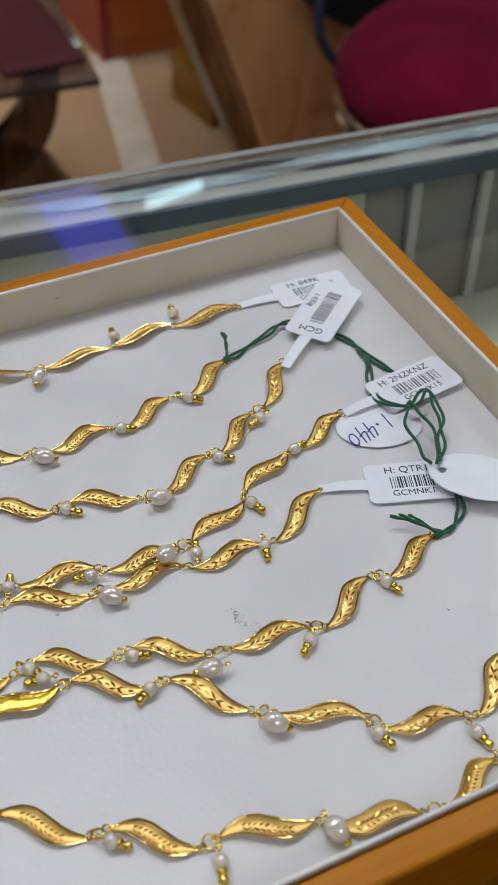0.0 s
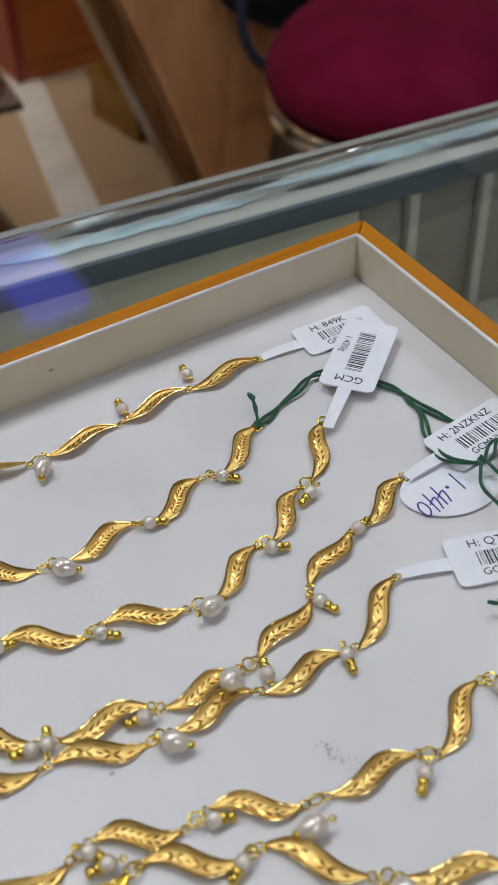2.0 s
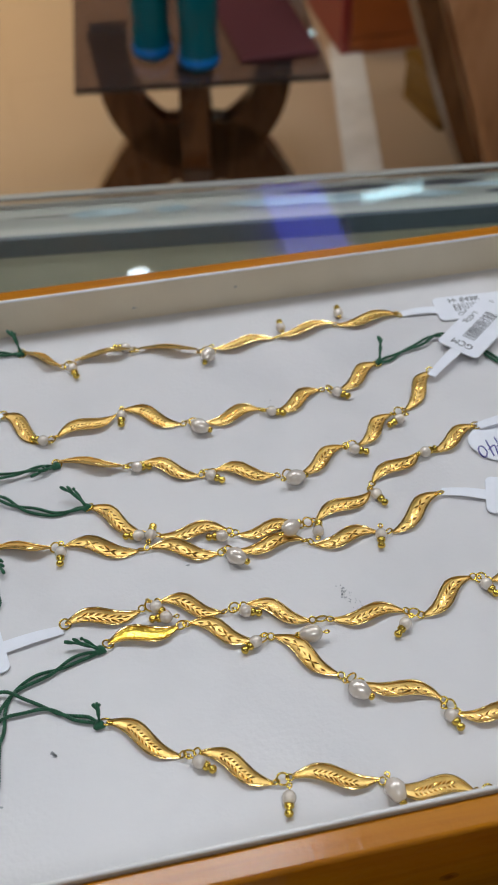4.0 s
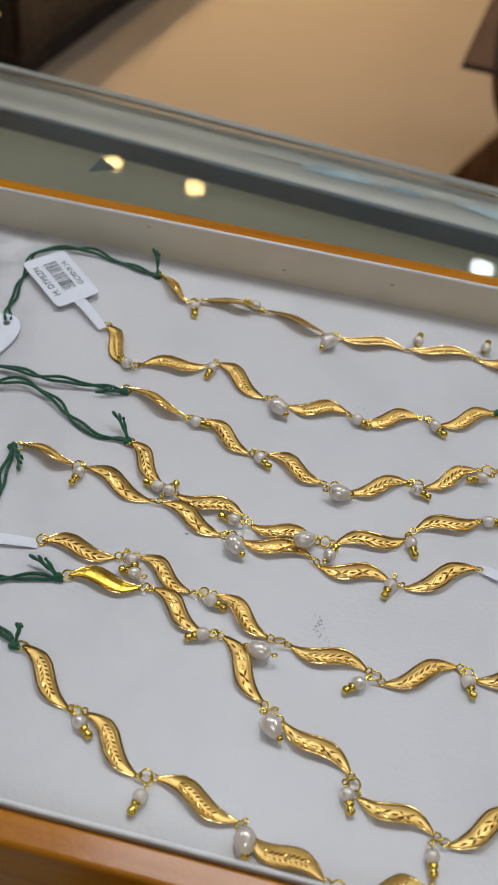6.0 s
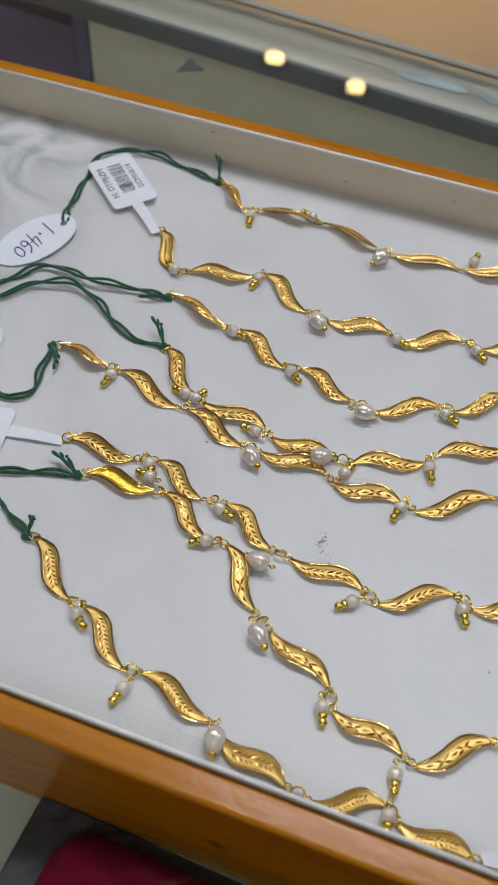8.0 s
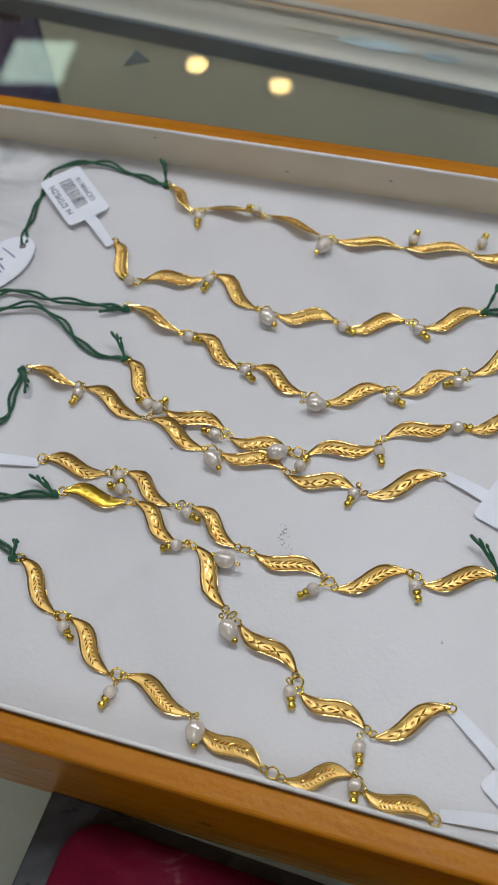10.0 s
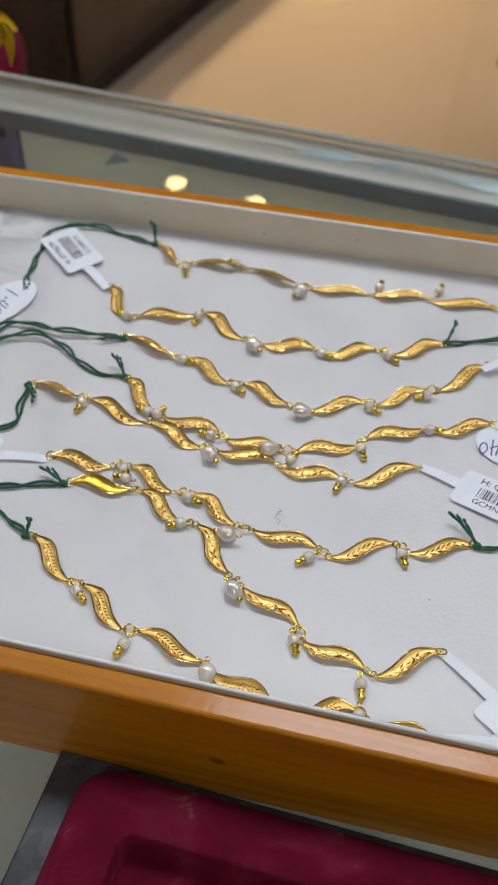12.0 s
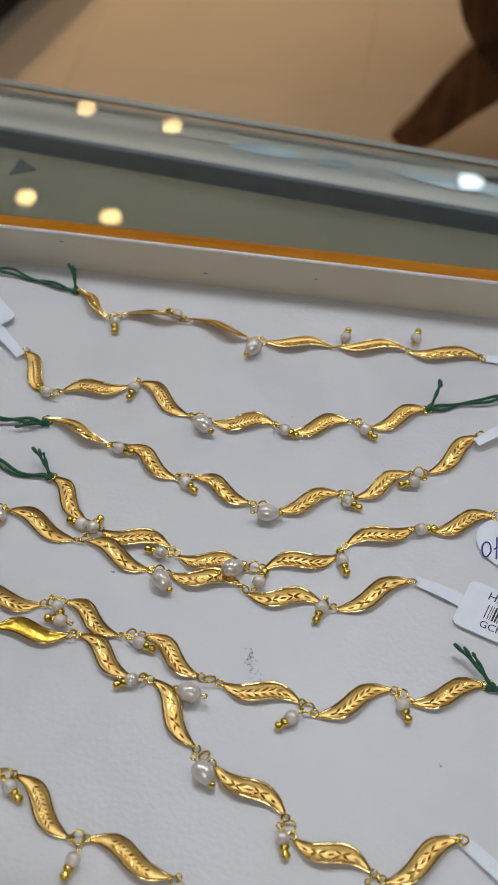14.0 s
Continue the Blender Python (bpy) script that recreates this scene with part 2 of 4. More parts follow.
put_in(MARBLE, ramp(MARBLE, noisy(MARBLE, 9, 6, v, 1.0), [(0.3, (0.56, 0.55, 0.53)), (0.6, (0.69, 0.68, 0.66))]), "Base Color")
WALL = material("warm_grey_wall", (0.30, 0.27, 0.25), 0.7)
v = coords(WALL)
put_in(WALL, ramp(WALL, noisy(WALL, 5, 5, v), [(0.3, (0.27, 0.245, 0.225)), (0.7, (0.33, 0.30, 0.275))]), "Base Color")
SLATE = material("slate_wall_paint", (0.10, 0.12, 0.13), 0.6)
v = coords(SLATE)
put_in(SLATE, ramp(SLATE, noisy(SLATE, 4, 5, v), [(0.3, (0.085, 0.10, 0.11)), (0.7, (0.12, 0.14, 0.15))]), "Base Color")
CEILING = material("ceiling_paint", (0.62, 0.60, 0.57), 0.8)
v = coords(CEILING)
put_in(CEILING, ramp(CEILING, noisy(CEILING, 6, 4, v), [(0.3, (0.66, 0.645, 0.62)), (0.7, (0.72, 0.705, 0.68))]), "Base Color")
PURPLE_FILL = material("purple_blue_fill", (0.05, 0.04, 0.10), 0.8)
put_in(PURPLE_FILL, ramp(PURPLE_FILL, noisy(PURPLE_FILL, 14, 4, coords(PURPLE_FILL)), [(0.3, (0.035, 0.03, 0.085)), (0.7, (0.075, 0.055, 0.12))]), "Base Color")
TAUPE = material("taupe_display_cloth", (0.19, 0.18, 0.15), 0.85)
put_in(TAUPE, ramp(TAUPE, noisy(TAUPE, 9, 5, coords(TAUPE)), [(0.3, (0.14, 0.135, 0.115)), (0.7, (0.22, 0.205, 0.17))]), "Base Color")
NAVY_PAINT = material("deep_blue_paint", (0.025, 0.035, 0.11), 0.5)
ORANGE = material("orange_laminate", (0.36, 0.085, 0.012), 0.4)
v = coords(ORANGE)
put_in(ORANGE, ramp(ORANGE, noisy(ORANGE, 8, 4, v), [(0.3, (0.30, 0.070, 0.010)), (0.7, (0.39, 0.095, 0.015))]), "Base Color")
RED_LAMINATE = material("red_laminate", (0.24, 0.024, 0.02), 0.35)
RED_MATTE = material("dark_red_matte", (0.085, 0.012, 0.016), 0.7)
NAVY = material("navy_fabric", (0.004, 0.005, 0.011), 0.85)
STRAP = material("blue_grey_strap", (0.02, 0.026, 0.05), 0.7)
TEAL = material("teal_bottle_plastic", (0.0, 0.22, 0.28), 0.12, Transmission_Weight=0.5)
BLUE_CAP = material("bright_blue_plastic", (0.0, 0.20, 0.62), 0.3)
PETAL = material("yellow_petal", (0.86, 0.62, 0.02), 0.55, Subsurface_Weight=0.1)
LEAF = material("green_leaf", (0.10, 0.24, 0.02), 0.5)
CERAMIC = material("white_ceramic", (0.7, 0.7, 0.68), 0.2)


def glow(name, colour, strength):
    mat = material(name, (0.8, 0.8, 0.8), 0.5)
    b = mat.node_tree.nodes["Principled BSDF"]
    b.inputs["Emission Color"].default_value = (*colour, 1)
    b.inputs["Emission Strength"].default_value = strength
    return mat


PANEL_GLOW = glow("white_panel_glow", (0.90, 0.97, 1.0), 3.5)
SPOT_GLOW = glow("warm_spot_glow", (1.0, 0.66, 0.25), 17.0)
COOL_GLOW = glow("cool_spot_glow", (0.8, 0.93, 1.0), 16.0)
LAMP_GLOW = glow("green_white_glow", (0.75, 1.0, 0.85), 3.2)
LED_GLOW = glow("cool_led_glow", (0.60, 0.92, 1.0), 4.0)
SIGN_GLOW = glow("blue_sign_glow", (0.05, 0.06, 1.0), 1.6)


# ---- mesh helpers ----
def finish(name, bm, mat, smooth=False):
    me = bpy.data.meshes.new(name)
    bm.normal_update()
    bm.to_mesh(me)
    bm.free()
    me.materials.append(mat)
    for p in me.polygons:
        p.use_smooth = smooth
    return me


def part(name, bm, mat, parent=None, label="", smooth=False, m=None):
    me = bm if isinstance(bm, bpy.types.Mesh) else finish(name, bm, mat, smooth)
    ob = new(name, me)
    if parent is not None:
        ob.parent = parent
    if m is not None:
        ob.matrix_basis = m
    return tagged(ob, label)


def thing(name, label, category, m=None, group="", kind=""):
    ob = new(name)
    if m is not None:
        ob.matrix_basis = m
    return tagged(ob, label, category, group, kind)


def box(x0, x1, y0, y1, z0, z1, bevel=0.0, segments=2):
    bm = bmesh.new()
    bmesh.ops.create_cube(bm, size=1)
    for vert in bm.verts:
        vert.co = Vector(((x0 + x1) / 2 + vert.co.x * (x1 - x0), (y0 + y1) / 2 + vert.co.y * (y1 - y0), (z0 + z1) / 2 + vert.co.z * (z1 - z0)))
    if bevel:
        bmesh.ops.bevel(bm, geom=bm.edges[:], offset=bevel, segments=segments, affect="EDGES", profile=0.5)
    return bm


def prism(points, z0, z1, bevel=0.0):
    bm = bmesh.new()
    low = [bm.verts.new((x, y, z0)) for x, y in points]
    top = [bm.verts.new((x, y, z1)) for x, y in points]
    bm.faces.new(list(reversed(low)))
    bm.faces.new(top)
    n = len(points)
    for i in range(n):
        bm.faces.new((low[i], low[(i + 1) % n], top[(i + 1) % n], top[i]))
    if bevel:
        bmesh.ops.bevel(bm, geom=bm.edges[:], offset=bevel, segments=2, affect="EDGES", profile=0.5)
    return bm


def lathe(profile, sides=32):
    bm = bmesh.new()
    rings = []
    for r, z in profile:
        rings.append([bm.verts.new((r * math.cos(2 * math.pi * i / sides), r * math.sin(2 * math.pi * i / sides), z)) for i in range(sides)])
    for a, b in zip(rings, rings[1:]):
        for i in range(sides):
            bm.faces.new((a[i], a[(i + 1) % sides], b[(i + 1) % sides], b[i]))
    bm.faces.new(list(reversed(rings[0])))
    bm.faces.new(rings[-1])
    return bm


def tube(points, radius, sides=8, closed=False, bm=None):
    """A round tube along points; radius is a number or one for each point."""
    bm = bm or bmesh.new()
    pts = [Vector(p) for p in points]
    n = len(pts)
    rings = []
    side = Vector((0, 0, 1))
    for i, p in enumerate(pts):
        a, b = (pts[(i - 1) % n], pts[(i + 1) % n]) if closed else (pts[max(i - 1, 0)], pts[min(i + 1, n - 1)])
        d = (b - a).normalized()
        u = side - d * side.dot(d)
        if u.length < 1e-4:
            u = d.orthogonal()
        u.normalize()
        w = d.cross(u)
        r = radius[i] if isinstance(radius, (list, tuple)) else radius
        rings.append([bm.verts.new(p + r * (math.cos(2 * math.pi * k / sides) * u + math.sin(2 * math.pi * k / sides) * w)) for k in range(sides)])
    pairs = list(zip(rings, rings[1:])) + ([(rings[-1], rings[0])] if closed else [])
    for a, b in pairs:
        for k in range(sides):
            bm.faces.new((a[k], a[(k + 1) % sides], b[(k + 1) % sides], b[k]))
    if not closed:
        bm.faces.new(list(reversed(rings[0])))
        bm.faces.new(rings[-1])
    return bm


def smooth_line(points, steps=8):
    """Catmull-Rom through points."""
    p = [Vector(q) for q in points]
    p = [2 * p[0] - p[1]] + p + [2 * p[-1] - p[-2]]
    line = []
    for i in range(1, len(p) - 2):
        for k in range(steps):
            t = k / steps
            line.append(0.5 * (2 * p[i] + (p[i + 1] - p[i - 1]) * t + (2 * p[i - 1] - 5 * p[i] + 4 * p[i + 1] - p[i + 2]) * t * t
                               + (3 * p[i] - p[i - 1] - 3 * p[i + 1] + p[i + 2]) * t ** 3))
    return line + [p[-2]]


def torus(R, r, n=18, sides=7):
    return tube([(R * math.cos(2 * math.pi * i / n), R * math.sin(2 * math.pi * i / n), 0) for i in range(n)], r, sides, closed=True)


def ball(r, scale=(1, 1, 1), u=20, w=12):
    bm = bmesh.new()
    bmesh.ops.create_uvsphere(bm, u_segments=u, v_segments=w, radius=r)
    for vert in bm.verts:
        vert.co = Vector((vert.co.x * scale[0], vert.co.y * scale[1], vert.co.z * scale[2]))
    return bm


# ---- the shop ----
CEIL = 2.8
X0, X1, Y0, Y1 = -3.2, 3.4, -1.9, 4.6
floor = thing("floor", "polished beige floor tiles with thin joints", "floor", kind="structure")
part("grout_bed", box(X0, X1, Y0, Y1, -0.06, -0.004), GROUT, floor)
ceiling = part("ceiling", box(X0, X1, Y0, Y1, CEIL, CEIL + 0.1), CEILING)
tagged(ceiling, "plain off-white painted shop ceiling", "ceiling", kind="structure")
for name, dims in (("wall_north", (X0, X1, Y1, Y1 + 0.12, -0.06, CEIL + 0.1)), ("wall_south", (X0, X1, Y0 - 0.12, Y0, -0.06, CEIL + 0.1)),
                   ("wall_west", (X0 - 0.12, X0, Y0 - 0.12, Y1 + 0.12, -0.06, CEIL + 0.1)), ("wall_east", (X1, X1 + 0.12, Y0 - 0.12, Y1 + 0.12, -0.06, CEIL + 0.1))):
    tagged(part(name, box(*dims), SLATE if name == "wall_north" else WALL), "dark slate painted shop wall" if name == "wall_north" else "warm grey plastered shop wall", "wall", kind="structure")
strip = part("marble_strip", box(-0.042, 0.042, -0.46, 0.34, -0.003, 0.003, 0.001), MARBLE, m=pose(0.585, 1.97, 0, 0, 0, -12.3))
tagged(strip, "white marble strip set in the floor", "floor strip", kind="structure")

for px, py, power in PANELS:
    lamp = thing("ceiling_panel", "square white ceiling light panel, out of view", "ceiling light", pose(px, py, CEIL), "ceiling panels")
    part("frame", box(-0.31, 0.31, -0.31, 0.31, -0.018, -0.001, 0.003), CHROME, lamp, "thin metal frame")
    part("diffuser", box(-0.285, 0.285, -0.285, 0.285, -0.024, -0.0185), PANEL_GLOW, lamp, "glowing white diffuser")
for px, py in ((0.11, 2.61),):
    lamp = thing("downlight", "round cool white ceiling downlight", "downlight", pose(px, py, CEIL), "downlights")
    part("rim", lathe([(0.05, -0.001), (0.05, -0.006), (0.042, -0.012), (0.038, -0.012), (0.038, -0.001)], 24), CHROME, lamp, "metal rim")
    part("lens", lathe([(0.036, -0.006), (0.036, -0.012), (0.02, -0.014)], 24), COOL_GLOW, lamp, "glowing cool lens")
for px, py, power in SPOTS:
    lamp = thing("downlight", "round warm white ceiling downlight", "downlight", pose(px, py, CEIL), "downlights")
    part("rim", lathe([(0.05, -0.001), (0.05, -0.006), (0.042, -0.012), (0.038, -0.012), (0.038, -0.001)], 24), CHROME, lamp, "metal rim")
    part("lens", lathe([(0.030, -0.006), (0.030, -0.012), (0.018, -0.014)], 24), SPOT_GLOW, lamp, "glowing warm lens")
lamp = thing("square_lamp", "small square greenish white ceiling lamp", "ceiling light", pose(-1.70, 2.19, CEIL, 0, 0, 8))
part("housing", box(-0.12, 0.12, -0.12, 0.12, -0.03, -0.001, 0.004), CHROME, lamp, "metal housing")
part("diffuser", box(-0.095, 0.095, -0.095, 0.095, -0.036, -0.0305), LAMP_GLOW, lamp, "glowing diffuser")
sign = thing("hanging_sign", "blue glowing sign hung from the ceiling", "sign", pose(0.70, 2.80, CEIL))
part("face", box(-0.10, 0.10, -0.36, 0.36, -0.05, -0.02, 0.004), SIGN_GLOW, sign)
part("bracket", box(-0.02, 0.02, -0.02, 0.02, -0.0195, 0.0), CHROME, sign)

tube_lamp = thing("tube_light", "short cool white tube light on the ceiling", "tube light", pose(1.04, 2.85, CEIL - 0.0125, 0, 0, 10))
part("batten", box(-0.13, 0.13, -0.025, 0.025, -0.03, -0.001, 0.004), CHROME, tube_lamp, "metal batten")
part("tube", tube([(-0.11, 0, -0.045), (0.11, 0, -0.045)], 0.0135, 12), LED_GLOW, tube_lamp, "glowing tube", True)
soffit = part("soffit", box(0.85, 2.3, 2.25, 3.15, CEIL - 0.012, CEIL - 0.001, 0.003), NAVY_PAINT)
tagged(soffit, "deep blue painted ceiling soffit panel", "soffit", kind="structure")

# ---- lit display shelves on the far wall ----
unit = thing("wall_display", "lit wall display unit with white shelves", "display unit", pose(2.15, Y1 - 0.005, 0))
part("back_board", box(-1.1, 1.1, -0.03, 0.0, 0.9, 2.3, 0.004), LAMINATE, unit, "cream back board")
for k, z in enumerate((1.0, 1.42, 1.84, 2.26)):
    shelf = part("shelf", box(-1.1, 1.1, -0.28, -0.0305, z, z + 0.025, 0.003), LAMINATE, unit, "cream shelf")
    if k:
        part("led_strip", box(-1.02, 1.02, -0.27, -0.24, z - 0.012, z - 0.0005, 0.002), LED_GLOW, shelf, "cool white light strip")
for x in (-1.1, 1.08):
    part("side_board", box(x, x + 0.02, -0.28, -0.0305, 1.0255, 2.2595), LAMINATE, unit)

# ---- the showcase counter, turned slightly against the tray ----
TOP = 0.97
COUNTER = Matrix.Translation((0, 0.112, 0)) @ pose(0, 0, 0, 0, 0, -6.0)
counter = thing("showcase_counter", "glass-topped showcase counter with a metal front rail", "counter", COUNTER)
sheet = part("glass_top", box(-1.6, 1.6, -0.60, 0.0228, TOP - 0.008, TOP, 0.0012, 3), GLASS, counter, "clear glass top with a greenish tint")
sheet.visible_shadow = False


def rounded_rail(x0, x1, y0, y1, z0, z1, drop, n=8):
    """A long bar with a softly crowned top."""
    bm = bmesh.new()
    section = [(y0, z0)] + [(y0 + (y1 - y0) * i / n, z1 - drop * (2 * i / n - 1) ** 2) for i in range(n + 1)] + [(y1, z0)]
    a, b = ([bm.verts.new((x, y, z)) for y, z in section] for x in (x0, x1))
    for i in range(len(section)):
        j = (i + 1) % len(section)
        bm.faces.new((a[i], b[i], b[j], a[j]))
    bm.faces.new(list(reversed(a)))
    bm.faces.new(b)
    bmesh.ops.recalc_face_normals(bm, faces=bm.faces[:])
    return bm


def torn_strip(x0, x1, y, half, z, seed, slope=0.0):
    """A thin flat strip with ragged edges."""
    r = random.Random(seed)
    n = max(6, round((x1 - x0) / 0.006))
    up, low = [], []
    hi, lo = half, half
    for i in range(n + 1):
        q = i / n
        x = x0 + (x1 - x0) * q
        ends = min(1.0, 5 * min(q, 1 - q) + 0.08)
        hi += (r.uniform(0.55, 1.25) * half - hi) * 0.7
        lo += (r.uniform(0.55, 1.25) * half - lo) * 0.7
        up.append((x, y + slope * (x - x0) + hi * ends))
        low.append((x + r.uniform(-0.001, 0.001), y + slope * (x - x0) - lo * ends))
    bm = bmesh.new()
    rows = [[bm.verts.new((px, py, pz)) for pz in (z, z + 0.00012) for px, py in (p, q)] for p, q in zip(up, low)]
    for a, b in zip(rows, rows[1:]):
        bm.faces.new((a[2], a[3], b[3], b[2]))
        bm.faces.new((a[0], b[0], b[1], a[1]))
        bm.faces.new((a[0], a[2], b[2], b[0]))
        bm.faces.new((a[1], b[1], b[3], a[3]))
    bmesh.ops.recalc_face_normals(bm, faces=bm.faces[:])
    return bm


part("front_rail", rounded_rail(-1.6, 1.6, -0.0085, 0.0226, TOP - 0.0195, TOP - 0.0090, 0.0005), RAIL, counter, "brushed metal front rail")
part("rail_liner", box(-1.6, 1.6, -0.0120, -0.0087, TOP - 0.0195, TOP - 0.0085, 0.0006), TEAL_PAINT, counter, "dark teal liner")
part("polished_edge", box(-1.6, 1.6, 0.0186, 0.0229, TOP + 0.0002, TOP + 0.0007), EDGE, counter, "pale polished glass edge")
for x0_, x1_, y_, half_, slope_ in ((-0.178, -0.140, 0.0068, 0.0034, 0.0), (-0.134, -0.116, 0.0070, 0.0030, 0.0), (-0.100, 0.030, 0.0075, 0.0040, -0.03), (0.022, 0.42, 0.0100, 0.0052, 0.0), (0.43, 0.80, 0.0085, 0.0048, 0.0)):
    part("film_strip", torn_strip(x0_, x1_, y_, half_, TOP - 0.00865, round(1000 * (x1_ + 2)), slope_), FILM, counter, "torn pale blue film under the glass")
for x0_, x1_, y_, half_ in ((-0.065, 0.045, 0.0145, 0.0026), (0.040, 0.095, 0.0030, 0.0022), (0.120, 0.190, 0.0032, 0.0024), (0.22, 0.30, 0.0150, 0.0022)):
    part("bare_patch", torn_strip(x0_, x1_, y_, half_, TOP - 0.00885, round(900 * (x1_ + 2))), BARE, counter, "dark bare metal showing through")
pane = part("front_pane", box(-1.6, 1.6, 0.0125, 0.0185, 0.50, TOP - 0.0198), GLASS, counter, "upright front pane")
pane.visible_shadow = False
part("front_board", box(-0.352, 0.0795, 0.0015, 0.012, 0.50, TOP - 0.0198), CLOTH, counter, "olive cloth front board")
part("side_board", box(0.080, 1.59, 0.0015, 0.012, 0.50, TOP - 0.0198), TAUPE, counter, "taupe cloth front board")
part("end_post", box(-0.362, -0.353, 0.0, 0.012, 0.8625, TOP - 0.0198, 0.001), NAVY_PAINT, counter, "dark blue upright")
# added sheet: its colour stands in for the dark view through the clear pane
part("end_fill", box(-1.59, -0.363, 0.0015, 0.012, 0.50, 0.934), PURPLE_FILL, counter, "dark purple-blue sheet added in place of the view through the pane")
part("display_floor", box(-0.362, 1.59, -0.58, 0.001, 0.85, 0.862, 0.002), CLOTH, counter, "olive cloth display floor")
part("back_panel", box(-1.6, 1.6, -0.60, -0.585, 0.10, 0.96), LAMINATE, counter, "cream laminate back panel")
part("base", box(-1.6, 1.6, -0.57, 0.018, 0.10, 0.498, 0.004), LAMINATE, counter, "cream laminate base")
part("plinth", box(-1.58, 1.58, -0.54, -0.03, -0.003, 0.0995), DARK, counter, "dark recessed plinth")
part("shelf_support", box(-1.59, 1.59, -0.57, -0.002, 0.4985, 0.8495), LAMINATE, counter)
for x in (0.104, 0.146, 0.20, 0.26):
    part("upright", box(x, x + 0.006, -0.0045, 0.0012, 0.8625, TOP - 0.0198, 0.001), POST_PAINT, counter, "thin pale upright inside the case")
mark = part("glass_mark", prism([(-0.006, -0.006), (0.006, 0.0), (-0.004, 0.007)], 0, 0.0004), GREY_MATTE, m=pose(-0.2655, 0.0965, TOP + 0.0002))
tagged(mark, "small dark grey triangle on the counter glass", "smudge")

# ---- the display tray ----
W, D, WALL_H = 0.318, 0.2365, 0.0165
tray = thing("display_tray", "orange varnished wooden tray lined with white leatherette", "tray", pose(0, 0, 1.0))
T, LIN = 0.0102, 0.0011
bottom = TOP - 1.0 + 0.0004
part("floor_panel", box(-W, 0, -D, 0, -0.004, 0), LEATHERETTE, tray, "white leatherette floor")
part("underside", box(-W - 0.004, 0.004, -D - 0.004, 0.004, bottom, -0.0045), OAK, tray, "wooden underside")
for name, dims in (("lining_side", (-W - LIN, LIN, 0.0002, LIN, -0.0035, WALL_H)), ("lining_side", (-W - LIN, LIN, -D - LIN, -D - 0.0002, -0.0035, WALL_H)),
                   ("lining_side", (0.0002, LIN, -D, 0, -0.0035, WALL_H)), ("lining_side", (-W - LIN, -W - 0.0002, -D, 0, -0.0035, WALL_H))):
    part(name, box(*dims), LINING, tray, "cream lined inner side")
for a, b in (((-W - LIN, 0.0009), (LIN, 0.0009)), ((-W - LIN, -D - 0.0009), (LIN, -D - 0.0009)), ((0.0009, -D), (0.0009, 0)), ((-W - 0.0009, -D), (-W - 0.0009, 0))):
    part("edge_piping", tube([(*a, WALL_H + 0.0002), (*b, WALL_H)], 0.0007, 8), PIPING, tray, "thin white edge", True)
E_ = LIN + 0.0003
oy, ox = D + T, W + T


def rail(points):
    bm = prism(points, bottom, WALL_H - 0.0012)
    top_edges = [e for e in bm.edges if all(v_.co.z > WALL_H - 0.002 for v_ in e.verts)]
    bmesh.ops.bevel(bm, geom=top_edges, offset=0.0013, segments=3, affect="EDGES", profile=0.5)
    return bm


part("frame_rail", rail([(-ox, T), (-W - E_, E_), (E_, E_), (T, T)]), OAK, tray, "orange varnished rail")
part("frame_rail", rail([(-ox, -oy), (T, -oy), (E_, -D - E_), (-W - E_, -D - E_)]), OAK, tray, "orange varnished rail")
part("frame_rail", rail([(T, T), (E_, E_), (E_, -D - E_), (T, -oy)]), OAK_SIDE, tray, "orange varnished rail")
part("frame_rail", rail([(-ox, -oy), (-W - E_, -D - E_), (-W - E_, E_), (-ox, T)]), OAK_SIDE, tray, "orange varnished rail")

def disc(rx_, ry_, n=20, wob=0.12, seed=1):
    r = random.Random(seed)
    return [(rx_ * math.cos(2 * math.pi * i / n) * (1 + r.uniform(-wob, wob)), ry_ * math.sin(2 * math.pi * i / n) * (1 + r.uniform(-wob, wob))) for i in range(n)]


for k, (rx_, ry_, mat) in enumerate(((0.0027, 0.0019, OAK_KNOT), (0.0014, 0.0009, OAK_DARK))):
    part("knot", prism(disc(rx_, ry_, seed=k), 0, 0.00012 + 0.00008 * k), mat, tray, "dark knot in the wood", m=pose(-0.1131, -oy + 0.00002, -0.0092, 90, 0, 0))

# ---- bracelets ----
LINK, HALF = 0.0222, 0.00252


def leaf_centre(s, hand):
    return LINK * s, hand * 0.00145 * math.sin(2 * math.pi * s)


def leaf_half(s):
    return 0.0003 + HALF * math.sin(math.pi * min(max(s, 0), 1)) ** 0.92


def leaf_height(s, v_):
    return 0.0007 + math.sin(math.pi * s) * (0.0011 * abs(v_) ** 3.2) - 0.0002 * math.cos(2 * math.pi * s)


def leaf_point(s, v_, hand, up=0.0):
    x, y = leaf_centre(s, hand)
    return x, y + v_ * leaf_half(s), leaf_height(s, v_) + up


